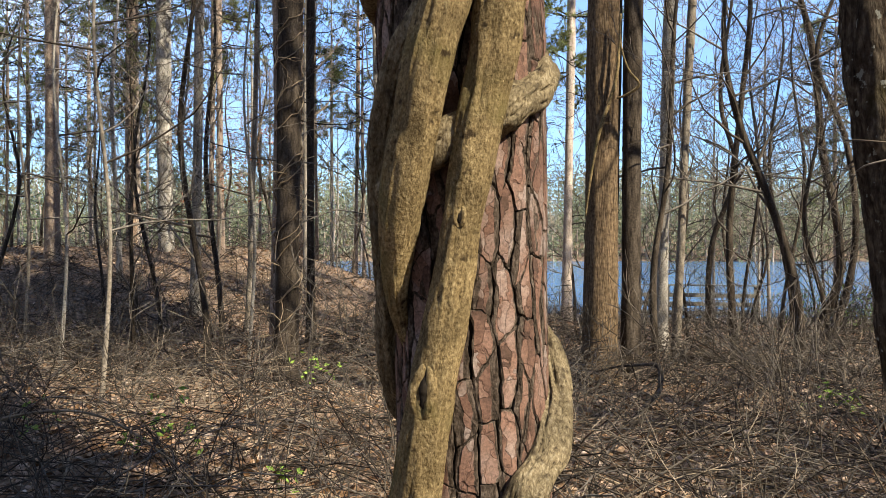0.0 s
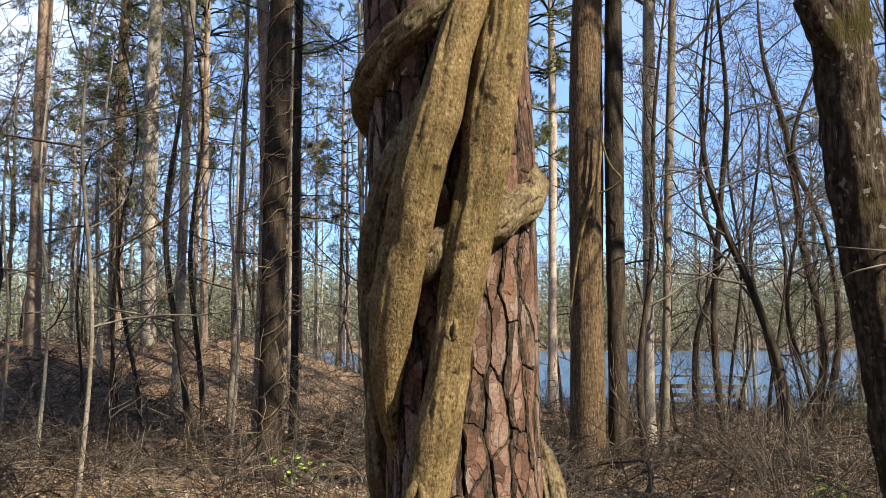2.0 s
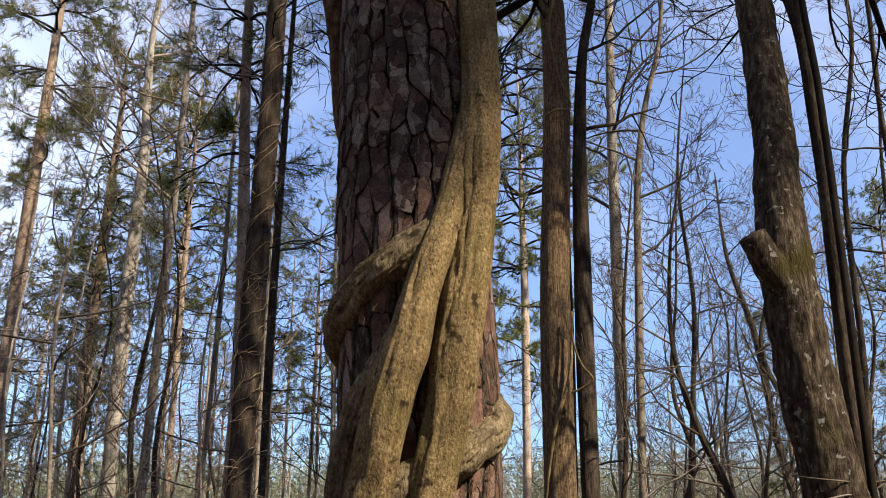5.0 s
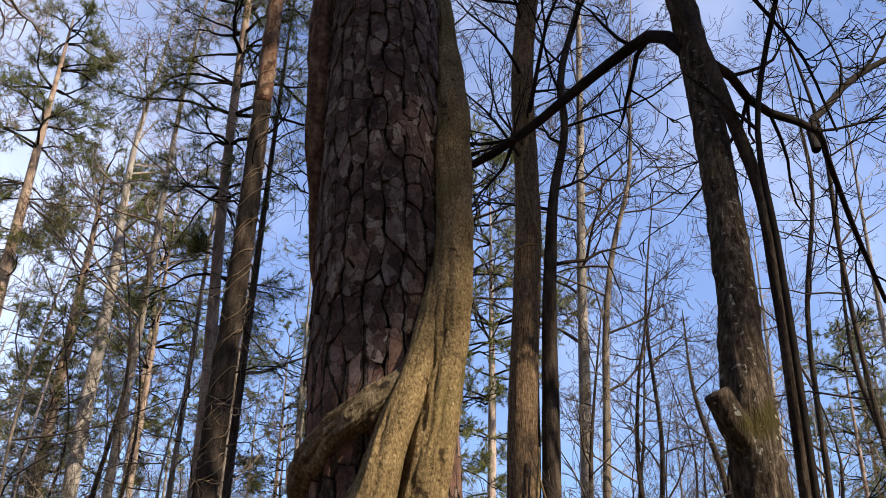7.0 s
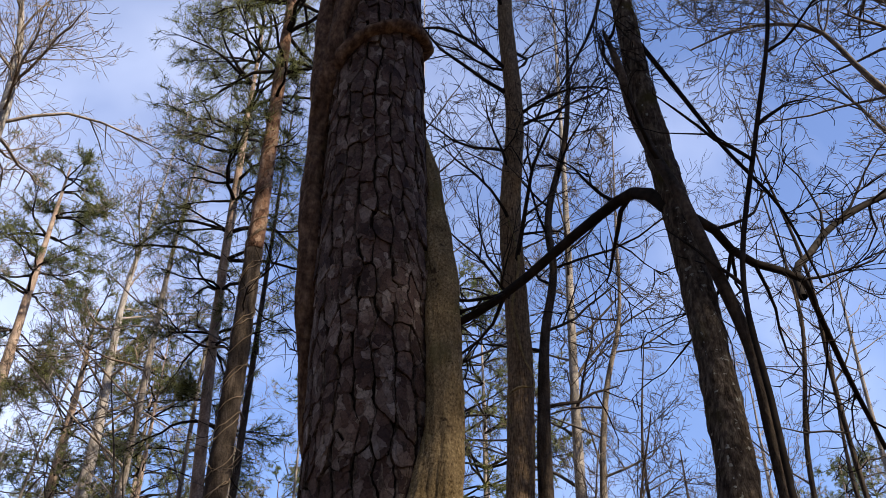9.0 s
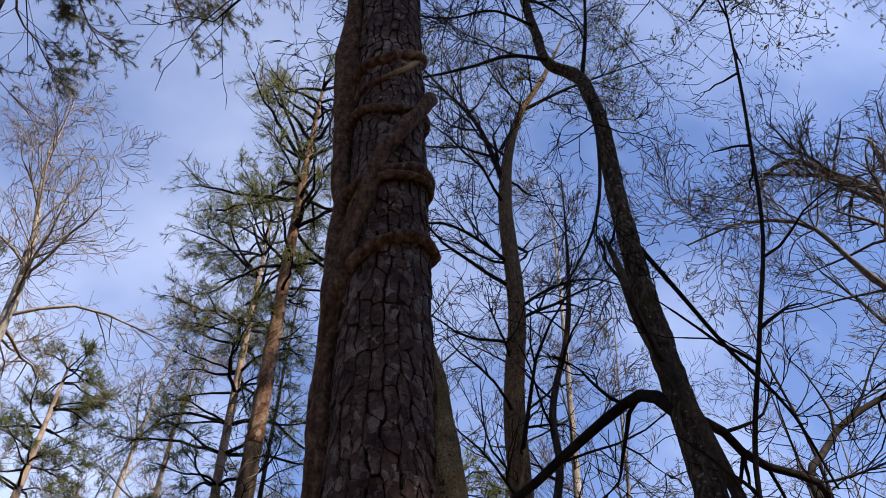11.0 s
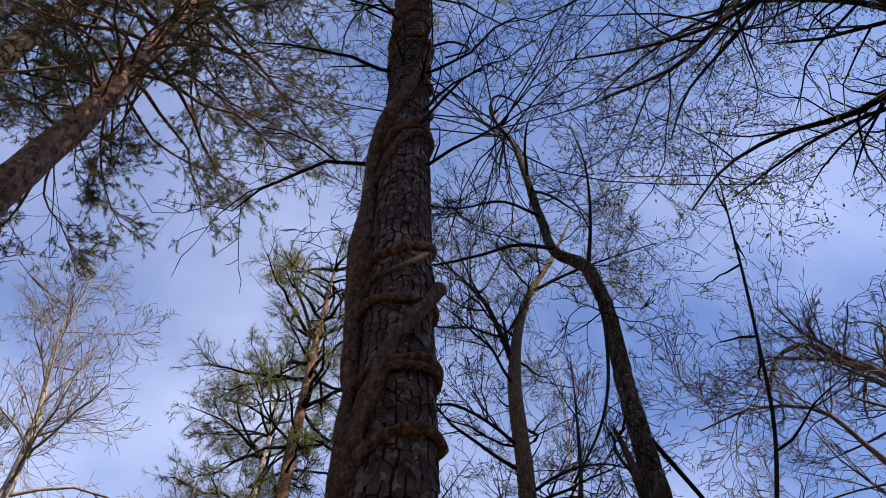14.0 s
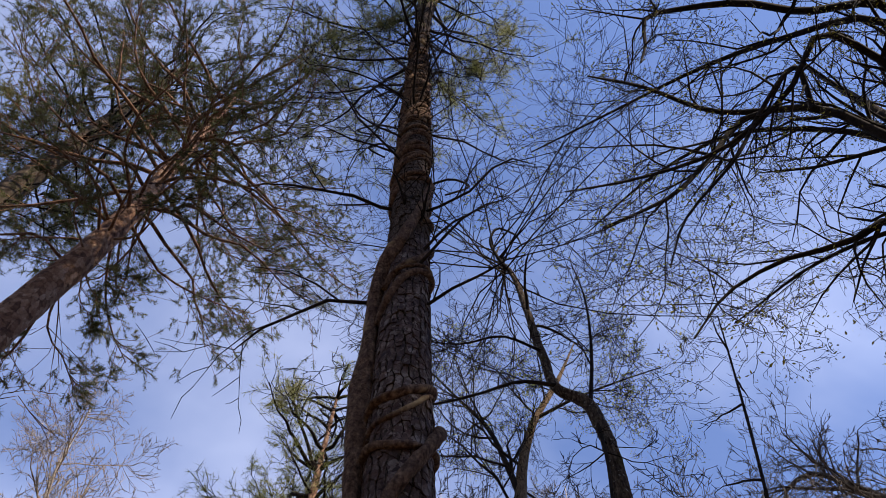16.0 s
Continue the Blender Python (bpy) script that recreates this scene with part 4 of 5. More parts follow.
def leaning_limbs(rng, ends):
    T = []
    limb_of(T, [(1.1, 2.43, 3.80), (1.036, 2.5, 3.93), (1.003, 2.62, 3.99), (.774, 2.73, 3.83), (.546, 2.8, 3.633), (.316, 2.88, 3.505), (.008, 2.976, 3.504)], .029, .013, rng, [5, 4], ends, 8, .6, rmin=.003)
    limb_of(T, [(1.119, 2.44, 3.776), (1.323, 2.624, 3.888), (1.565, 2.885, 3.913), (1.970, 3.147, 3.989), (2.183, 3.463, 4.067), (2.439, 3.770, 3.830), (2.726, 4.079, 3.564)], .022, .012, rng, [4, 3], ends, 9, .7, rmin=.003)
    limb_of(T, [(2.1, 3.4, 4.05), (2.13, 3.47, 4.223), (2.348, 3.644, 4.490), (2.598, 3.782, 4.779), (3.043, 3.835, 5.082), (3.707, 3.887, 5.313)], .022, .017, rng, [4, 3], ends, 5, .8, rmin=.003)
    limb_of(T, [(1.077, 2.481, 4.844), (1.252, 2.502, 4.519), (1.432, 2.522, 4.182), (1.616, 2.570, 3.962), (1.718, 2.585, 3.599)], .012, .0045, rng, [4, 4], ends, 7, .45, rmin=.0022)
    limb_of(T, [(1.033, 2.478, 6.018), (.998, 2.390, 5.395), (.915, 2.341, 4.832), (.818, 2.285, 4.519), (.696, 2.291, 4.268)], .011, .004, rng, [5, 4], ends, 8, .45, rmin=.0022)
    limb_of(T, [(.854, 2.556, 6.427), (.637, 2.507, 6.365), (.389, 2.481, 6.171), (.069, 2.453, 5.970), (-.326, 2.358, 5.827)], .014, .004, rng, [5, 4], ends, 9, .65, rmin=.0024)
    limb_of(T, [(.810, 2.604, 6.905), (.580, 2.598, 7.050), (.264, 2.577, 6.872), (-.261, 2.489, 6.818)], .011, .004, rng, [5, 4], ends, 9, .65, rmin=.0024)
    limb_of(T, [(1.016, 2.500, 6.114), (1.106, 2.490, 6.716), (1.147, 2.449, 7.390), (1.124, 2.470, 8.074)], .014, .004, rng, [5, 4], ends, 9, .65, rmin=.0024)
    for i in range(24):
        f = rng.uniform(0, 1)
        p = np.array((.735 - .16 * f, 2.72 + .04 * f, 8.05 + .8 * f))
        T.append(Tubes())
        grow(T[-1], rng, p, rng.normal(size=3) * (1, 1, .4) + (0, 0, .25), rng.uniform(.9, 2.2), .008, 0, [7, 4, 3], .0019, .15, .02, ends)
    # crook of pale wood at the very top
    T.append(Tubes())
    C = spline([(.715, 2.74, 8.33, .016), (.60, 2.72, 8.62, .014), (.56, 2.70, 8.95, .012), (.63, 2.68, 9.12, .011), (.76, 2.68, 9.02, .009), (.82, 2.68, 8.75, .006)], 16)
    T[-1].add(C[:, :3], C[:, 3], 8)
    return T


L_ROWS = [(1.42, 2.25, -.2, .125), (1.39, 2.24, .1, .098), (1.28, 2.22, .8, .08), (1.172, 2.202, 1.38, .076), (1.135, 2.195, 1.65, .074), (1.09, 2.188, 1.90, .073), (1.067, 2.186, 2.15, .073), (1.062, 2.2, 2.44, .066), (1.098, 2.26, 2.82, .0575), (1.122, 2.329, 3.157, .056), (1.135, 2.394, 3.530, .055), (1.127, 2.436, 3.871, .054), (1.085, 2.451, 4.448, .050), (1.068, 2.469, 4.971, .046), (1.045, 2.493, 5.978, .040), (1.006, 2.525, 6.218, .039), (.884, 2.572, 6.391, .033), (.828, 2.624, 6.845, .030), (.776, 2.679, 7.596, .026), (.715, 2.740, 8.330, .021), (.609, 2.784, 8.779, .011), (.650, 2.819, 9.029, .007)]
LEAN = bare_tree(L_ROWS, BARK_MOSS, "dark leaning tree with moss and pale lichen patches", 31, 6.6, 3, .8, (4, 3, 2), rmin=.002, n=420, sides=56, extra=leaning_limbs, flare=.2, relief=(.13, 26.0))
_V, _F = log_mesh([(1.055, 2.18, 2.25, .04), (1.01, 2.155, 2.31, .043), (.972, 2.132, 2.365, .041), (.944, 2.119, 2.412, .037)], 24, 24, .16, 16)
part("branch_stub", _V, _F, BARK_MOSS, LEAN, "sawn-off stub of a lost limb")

bare_tree([(1.3, 2.27, -.1, .036), (1.26, 2.26, .7, .026), (1.215, 2.235, 1.41, .023), (1.214, 2.243, 2.075, .0225), (1.227, 2.25, 2.80, .0235), (1.23, 2.285, 3.16, .023), (1.17, 2.275, 3.40, .022), (1.112, 2.29, 3.691, .021), (1.000, 2.370, 4.215, .019), (.961, 2.342, 4.448, .017), (.927, 2.368, 4.682, .008)], BARK_DARK, "thin crooked sapling crossing a leaning trunk", 32, 3.9, 3, .4, (3, 2), rmin=.002, n=90, sides=16, name="sapling")
bare_tree([(1.2, 2.2, -.1, .012), (1.2, 2.18, 1.5, .011), (1.22, 2.2, 2.9, .0105), (1.24, 2.25, 3.37, .01), (1.36, 2.15, 3.94, .009), (1.46, 2.06, 4.38, .0085), (1.53, 1.99, 4.96, .008), (1.61, 1.93, 5.71, .006), (1.66, 1.9, 6.2, .0035)], TWIG, "whip-thin dark sapling with few side twigs", 33, 3.2, 9, .5, (2, 2), rmin=.002, n=60, sides=8, name="sapling", flare=0)


def tendrils():
    t = thing("thin_vine", (1.1, 2.1, 1.8), "thin grey tendrils looped across a leaning trunk", "vine")
    for rows in ([(1.008, 2.19, 1.80, .002), (1.024, 2.113, 1.79, .0022), (1.083, 2.105, 1.784, .0022), (1.19, 2.185, 1.784, .002), (1.34, 2.22, 1.8, .0016)],
                 [(1.031, 2.184, 1.724, .0016), (1.027, 2.115, 1.734, .0022), (1.087, 2.105, 1.749, .0022), (1.189, 2.188, 1.756, .002), (1.33, 2.22, 1.83, .0016)],
                 [(1.19, 2.15, 1.6, .0016), (1.15, 2.1, 1.52, .002), (1.12, 2.1, 1.44, .002), (1.2, 2.12, 1.38, .0016)]):
        part("strand", *log_mesh(rows, 26, 6, .15, 20), TWIG_GREY, t)


tendrils()

# big spreading tree whose limbs reach over from the side
def spreading(rng, ends):
    T = []
    limb_of(T, [(6.9, 2.9, 9.5), (6.3, 2.7, 11.6), (5.70, 2.57, 12.76), (5.07, 2.48, 13.61), (4.46, 2.70, 13.95), (3.55, 3.16, 12.9), (2.87, 3.36, 12.0), (2.08, 3.62, 11.6)], .09, .014, rng, [4, 3, 3], ends, 24, 2.0, 20, .0032)
    limb_of(T, [(7.0, 2.9, 8.6), (5.9, 2.85, 10.2), (4.82, 2.88, 10.56), (4.40, 3.11, 10.41), (3.91, 3.37, 10.53), (3.29, 3.66, 10.29), (2.69, 3.84, 9.45)], .06, .01, rng, [4, 3, 2], ends, 18, 1.5, 18, .0032)
    limb_of(T, [(7.0, 2.9, 12), (6.6, 2.2, 13.8), (6.35, 1.49, 14.90), (5.48, 2.10, 16.48), (4.47, 3.02, 17.71), (3.12, 3.79, 17.49), (1.68, 4.33, 16.54)], .08, .012, rng, [4, 3, 3], ends, 24, 2.2, 20, .0036)
    limb_of(T, [(6.9, 2.9, 13), (6.0, 3.2, 15.2), (4.9, 3.6, 16), (3.6, 4.4, 15.8), (2.6, 5.2, 15.2)], .06, .01, rng, [4, 3, 3], ends, 18, 2.0, 18, .0036)
    limb_of(T, [(6.95, 2.9, 13), (6.49, 2.91, 14.38), (5.46, 2.62, 14.12), (3.83, 2.71, 13.92), (2.71, 2.35, 13.53), (1.88, 2.14, 12.99)], .075, .012, rng, [4, 3, 3], ends, 13, 1.5, 20, .0036)
    limb_of(T, [(6.9, 2.9, 12.4), (5.6, 1.7, 13.4), (4.76, 1.45, 13.24), (4.34, 1.97, 12.63), (3.52, 2.64, 12.08), (2.37, 2.99, 11.62), (1.5, 3.02, 11.11)], .06, .01, rng, [4, 3, 3], ends, 13, 1.4, 20, .0032)
    limb_of(T, [(5.07, 2.48, 13.61), (4.33, 1.81, 12.8), (3.84, 2.3, 12.22), (3.49, 2.6, 11.6), (2.82, 3.22, 10.94), (2.56, 3.46, 10.24)], .04, .009, rng, [4, 3, 3], ends, 11, 1.3, 18, .003)
    limb_of(T, [(6.85, 2.9, 14), (6.44, 1.3, 15.28), (5.16, 1.43, 14.99), (4.04, 1.33, 14.59), (3.44, 1.52, 15.0), (2.87, 1.62, 14.66), (2.75, 1.87, 13.91), (2.57, 1.96, 13.21)], .075, .015, rng, [4, 3, 3], ends, 13, 1.5, 22, .0036)
    limb_of(T, [(6.9, 2.9, 11), (6.2, 3.6, 12.4), (5.3, 4.4, 12.8), (4.3, 5.3, 12.6)], .05, .01, rng, [5, 4, 2], ends, 14, 1.7, 16, .0036)
    return T


bare_tree([(7.3, 3.0, -.2, .3), (7.25, 3.0, .5, .24), (7.1, 2.95, 6, .2), (6.95, 2.9, 10, .16), (6.85, 2.9, 14, .1), (6.8, 2.9, 19, .02)], BARK_DARK, "large dark tree with wide spreading budding limbs", 34, 9, 8, 3.4, (5, 4, 3), rmin=.0036, buds=2, extra=spreading)

# tree with a gnarled drooping crown
def gnarled(rng, ends):
    T = []
    limb_of(T, [(6.6, 6.8, 9.0), (6.3, 6.6, 9.9), (5.99, 6.48, 10.33), (5.69, 6.73, 11.05), (5.34, 7.01, 11.60), (5.1, 7.14, 11.5), (4.9, 7.3, 11.0)], .07, .02, rng, [6, 5, 3], ends, 26, 1.3, 18)
    limb_of(T, [(6.6, 6.7, 7.6), (5.6, 6.2, 8.0), (5.09, 6.04, 8.28), (4.85, 5.98, 8.53), (4.51, 5.99, 9.10), (3.9, 6.2, 9.3), (3.3, 6.4, 9.1)], .05, .01, rng, [6, 4, 3], ends, 22, 1.3, 18)
    return T


bare_tree([(6.9, 6.9, -.4, .2), (6.85, 6.9, .3, .16), (6.7, 6.8, 5, .13), (6.6, 6.8, 9, .09), (6.6, 6.8, 12, .03)], BARK_GREY, "gnarled grey tree with dense drooping twigs", 35, 7, 12, 2.6, (6, 5, 3), twig=TWIG_GREY, rmin=.0034, extra=gnarled)

# left side, from near to far
pine_tree([(-1.77, 9.86, -.4, .17), (-1.77, 9.85, .1, .15), (-1.73, 9.85, 4.2, .138), (-1.66, 9.74, 7, .122), (-1.64, 9.7, 9.5, .105), (-1.63, 9.65, 12, .085), (-1.6, 9.62, 14.6, .055), (-1.55, 9.6, 16.8, .02)], BARK_DARK, "dark pine bole wound with thin pale vines", 41, 10.4, 1.9, 12, 4, 9, .15, .007, 12, coil=True, n=90, sides=24, upper=(8.4, BARK_RED))
pine_tree([(-2.78, 14.5, -.4, .15), (-2.77, 14.45, .2, .135), (-2.74, 14.45, 5.5, .12), (-2.8, 14.3, 7, .105), (-2.93, 14.27, 10, .088), (-2.97, 14.26, 14, .07), (-2.95, 14.2, 18, .02)], BARK_PINE, "slim reddish pine behind a darker bole", 42, 7.8, 2.5, 16, 5, 10, .17, .009, 8, leaf=NEEDLE_MID)
bare_tree([(-2.2, 14.2, -.3, .09), (-2.18, 14.1, .3, .075), (-2.15, 13.9, 5.3, .066), (-2.1, 13.9, 9, .05), (-2.0, 13.9, 14, .02), (-1.9, 13.9, 17, .006)], BARK_DARK, "thin dark tree with bare crown", 43, 5.5, 14, 2.0, (5, 3, 2), rmin=.004, twig=TWIG_GREY)
bare_tree([(-3.75, 16.6, -.3, .075), (-3.73, 16.6, .3, .062), (-3.56, 16.6, 6, .05), (-3.5, 16.5, 10, .035), (-3.3, 16.4, 14, .01)], BARK_GREY, "thin straight grey tree", 44, 5, 14, 2.0, (5, 3, 2), rmin=.004, twig=TWIG_GREY)
bare_tree([(-5.24, 18.3, -.3, .13), (-5.22, 18.28, .4, .115), (-5.12, 18.28, 6.5, .095), (-5.06, 18.2, 9.6, .08), (-5.0, 18.1, 14, .05), (-4.7, 18, 18.5, .012)], BARK_GREY, "straight grey tree with fine bare crown", 45, 8, 22, 3.0, (6, 4, 3), twig=TWIG_PALE, rmin=.005)
bare_tree([(-7.66, 24.25, 0, .25), (-7.68, 24.2, .9, .225), (-7.78, 24.18, 8.2, .2), (-7.7, 24.1, 11.7, .15), (-7.8, 24, 16, .09), (-7.4, 23.9, 20, .04), (-7.2, 23.9, 23, .01)], BARK_GREY, "tall pale grey tree with open bare crown", 46, 11, 22, 4.2, (6, 5, 3), twig=TWIG_PALE, rmin=.007)
pine_tree([(-10.2, 22.8, .4, .26), (-10.2, 22.8, 1.3, .22), (-10.18, 22.8, 9.4, .18), (-10.1, 22.7, 14, .13), (-10, 22.7, 20, .03)], BARK_PINE, "sunlit tan pine on the rise", 47, 11, 2.1, 12, 5, 12, .2, .013, 14, rmin=.007, leaf=NEEDLE_MID)
pine_tree([(-10.7, 30.2, .2, .25), (-10.74, 30.14, 1.2, .22), (-10.7, 30.1, 12, .18), (-10.6, 30, 16, .1), (-10.6, 30, 19, .03)], BARK_PINE, "tall grey-brown pine on the rise", 48, 9, 3.0, 13, 4, 12, .22, .015, 12, rmin=.008, leaf=NEEDLE_MID)
bare_tree([(-7.3, 12.1, -.2, .2), (-7.2, 12.1, .5, .17), (-6.95, 12.05, 9, .12), (-6.75, 12.03, 12.9, .09), (-6.85, 11.98, 14.1, .07), (-7.2, 11.8, 16, .04), (-7.3, 11.7, 18.5, .01)], BARK_GREY, "bare tree with spreading orange-tan top limbs", 49, 9.5, 36, 3.2, (7, 5, 3), twig=TWIG_PALE, rmin=.0052)

# two pines that lean in overhead
pine_tree([(-4.7, 4.4, -.2, .27), (-4.65, 4.4, .4, .24), (-4.4, 4.52, 9.7, .2), (-4.22, 4.62, 12.6, .165), (-4.15, 4.6, 16, .11), (-4.1, 4.6, 20, .03)], BARK_RED, "pine with wide drooping needle boughs", 51, 11.4, 4.0, 20, 4, 34, .08, .0065, 10, droop=.15, r0=.04, n=90, sides=24, rmin=.0045, leaf=NEEDLE_DARK, limb=LIMB_RED)
pine_tree([(-7.3, 5.2, -.2, .28), (-7.25, 5.2, .4, .25), (-7.0, 5.35, 15, .21), (-6.9, 5.45, 20, .18), (-6.8, 5.5, 26, .05)], BARK_DARK, "tall dark pine bole below a high crown", 52, 15.0, 3.6, 15, 4, 14, .14, .011, 10, droop=.12, r0=.04, n=90, sides=24, rmin=.005, leaf=NEEDLE_DARK)

# crooked dark trees towards the water
CROOKED = [
    ([(4.78, 12.07, -.35, .08), (4.70, 12.1, .98, .065), (4.37, 12.23, 2.22, .055), (4.07, 12.33, 3.05, .05), (3.86, 12.4, 3.96, .04), (3.9, 12.4, 5.6, .025), (4.3, 12.3, 7.5, .01)], 101),
    ([(4.6, 14.3, -.4, .07), (4.5, 14.3, 1.8, .055), (4.65, 14.2, 3.8, .045), (4.78, 14.2, 5.1, .04), (4.7, 14.2, 7.5, .025), (5.0, 14.1, 10, .008)], 102),
    ([(4.75, 16.3, -.6, .06), (4.8, 16.3, 1.5, .05), (5.2, 16.2, 3.0, .045), (4.95, 16.2, 3.9, .04), (5.1, 16.1, 6, .025), (5.3, 16.1, 8.5, .008)], 103),
]
CROOKED += [
    ([(7.62, 18.5, -.8, .15), (7.7, 18.5, -.2, .11), (7.96, 18.38, .6, .09), (7.7, 18.5, 3.66, .08), (7.5, 18.57, 5.8, .07), (7.1, 18.6, 7.4, .045), (7.0, 18.6, 9.5, .012)], 104),
    ([(7.75, 18.4, -.6, .09), (8.1, 18.3, .4, .08), (8.25, 18.25, 1.2, .07), (8.1, 18.3, 3.7, .06), (7.6, 18.5, 5.3, .05), (8.2, 18.4, 7.5, .03), (8.4, 18.4, 9.5, .008)], 105),
    ([(2.75, 11.7, -.3, .05), (2.7, 11.7, 1.2, .045), (2.85, 11.65, 2.35, .035), (2.95, 11.6, 4.5, .025), (3.2, 11.6, 6.5, .008)], 106),
]
CROOKED += [
    ([(6.7, 10.2, -.4, .05), (6.5, 10.3, 2.5, .042), (6.3, 10.4, 5.3, .036), (6.2, 10.3, 7.0, .032), (6.2, 10.2, 8.7, .028), (5.95, 10.3, 11, .015), (5.8, 10.3, 12.5, .005)], 107),
    ([(6.2, 11.6, -.3, .06), (6.0, 11.5, 2.0, .05), (6.07, 11.4, 3.9, .045), (6.15, 11.35, 6.5, .036), (6.5, 11.2, 8.8, .028), (6.4, 11.2, 10.4, .015), (6.3, 11.2, 12, .005)], 108),
    ([(10.5, 17.5, -.8, .12), (10.4, 17.5, 2, .1), (10.8, 17.4, 5, .08), (10.3, 17.5, 8, .05), (10.6, 17.5, 12, .01)], 109),
]
for _rows, _s in CROOKED:
    bare_tree(_rows, BARK_DARK, "crooked dark tree with tangled bare twigs", _s, max(1.6, _rows[0][2] + 1.6), 15, 2.2, (6, 4, 3), twig=TWIG_GREY, rmin=.0036, n=50, sides=12)
for _x, _y, _s in ((-3.2, 8.2, 111), (-4.6, 10.5, 112), (-2.7, 12.0, 113), (-6.0, 12.5, 114), (-.9, 12.6, 115)):
    bare_tree([(_x, _y, gz(_x, _y) - .2, .026), (_x + .1, _y, 1.6, .021), (_x - .05, _y, 3.6, .016), (_x + .25, _y, 6.2, .005)], BARK_GREY, "slim understory tree with long level twigs", _s, 1.6, 12, 2.4, (6, 4, 2), twig=TWIG_GREY, rmin=.0026, n=30, sides=8, steep=(-.1, .35), name="sapling")


# ---------------------------------------------------------------- woods further off
def scatter():
    rng = np.random.default_rng(77)
    kinds = []
    for i in range(3):
        h = 17 + 2.5 * i
        kinds.append(pine_tree([(60 + i, -60, -.3, .19), (60 + i, -60, .6, .16), (60 + i + .15, -60, h * .55, .12), (60 + i + .1, -60, h, .02)], BARK_PINE, "tall slim pine with a sparse green crown", 60 + i, h * .42, 2.9, 12, 5, 13, .21, .02, 5, group="pines in the woods", n=24, sides=10, rmin=.009, leaf=NEEDLE_MID))
    for i in range(4):
        h = 13 + 2.2 * i
        kinds.append(bare_tree([(64 + i, -60, -.3, .13), (64 + i, -60, .5, .11), (64 + i + .25 * (i - 1), -60, h * .5, .075), (64.3 + i, -60, h, .008)], BARK_GREY, "bare grey tree with fine twigs", 70 + i, h * .25, 15, 3.2, (4, 3, 3), twig=(TWIG_GREY if i == 2 else TWIG_PALE), rmin=.007, group="bare trees in the woods", n=24, sides=8))
    for i in range(3):
        h = 5.5 + 1.5 * i
        kinds.append(bare_tree([(70 + i, -60, -.3, .05), (70 + i, -60, .3, .042), (70 + i + .5, -60, h * .4, .035), (70 + i + .2, -60, h * .7, .02), (70.8 + i, -60, h, .006)], BARK_DARK, "crooked dark understory sapling", 80 + i, 1.0, 13, 1.8, (6, 4), twig=(TWIG_PALE if i == 1 else TWIG_GREY), rmin=.0042, group="understory saplings", n=20, sides=7, name="sapling"))
    first = [True] * len(kinds)

    def put(k, x, y, s, turn):
        m = Matrix.Translation((x, y, gz(x, y))) @ Matrix.Rotation(turn, 4, 'Z') @ Matrix.Diagonal((s, s, s, 1))
        if first[k]:
            kinds[k].matrix_basis = m
            first[k] = False
        else:
            c = kinds[k].matrix_basis.copy()
            kinds[k].matrix_basis = Matrix.Identity(4)
            copy_thing(kinds[k], m)
            kinds[k].matrix_basis = c
    taken = [(1.8, 10.3), (2.2, 10.4), (3.3, 13.6), (-1.8, 9.9), (-2.8, 14.4), (-3.7, 16.6), (-5.2, 18.3), (-7.7, 24.2), (-10.2, 22.8)]

    def spot(x0, x1, y0, y1, far):
        for _ in range(60):
            x, y = rng.uniform(x0, x1), rng.uniform(y0, y1)
            if .2 < x / y < .37 and 11 < y < 29 and rng.uniform() < .55:     # the way down to the railing stays open
                continue
            if gz(x, y) > WATER_Z + .12 and all((x - a) ** 2 + (y - b) ** 2 > far ** 2 for a, b in taken):
                taken.append((x, y))
                return x, y
        return None

    # left woods on the rise
    for i in range(22):
        q = spot(-26, -3.2, 20, 40, 1.9)
        if q:
            put(int(rng.choice([0, 1, 2, 0, 1, 2, 3, 4, 5, 6])), *q, rng.uniform(.6, .85), rng.uniform(0, 6.3))
    for i in range(6):
        q = spot(-14, -8, 11, 20, 1.5)
        if q:
            put(int(rng.choice([3, 4, 5, 1])), *q, rng.uniform(.8, 1.1), rng.uniform(0, 6.3))
    for i in range(13):
        q = spot(-21, -2.8, 25, 40, 1.6)
        if q:
            put(int(rng.integers(0, 3)), *q, rng.uniform(.42, .6), rng.uniform(0, 6.3))
    # behind the pine and to the right, down to the shore
    for i in range(11):
        q = spot(-2.5, 3.2, 22, 38, 1.8)
        if q:
            put(int(rng.choice([0, 1, 2, 4, 5, 3])), *q, rng.uniform(.75, 1.0), rng.uniform(0, 6.3))
    for i in range(9):
        q = spot(4.5, 22, 16, 37, 2.0)
        if q:
            put(int(rng.choice([3, 4, 5, 6, 4, 6, 7, 8])), *q, rng.uniform(.6, .95), rng.uniform(0, 6.3))
    for i in range(34):
        q = spot(3.4, 19, 14, 34, .9)
        if q:
            put(7 + int(rng.integers(0, 3)), *q, rng.uniform(.7, 1.25), rng.uniform(0, 6.3))
    for i in range(34):
        q = spot(-18, -2.6, 11, 32, .9)
        if q:
            put(7 + int(rng.integers(0, 3)), *q, rng.uniform(.6, 1.1), rng.uniform(0, 6.3))
    for i in range(3):
        q = spot(-1, 17, 15, 33, 1.8)
        if q:
            put(int(rng.choice([3, 4, 5, 6])), *q, rng.uniform(1.05, 1.35), rng.uniform(0, 6.3))
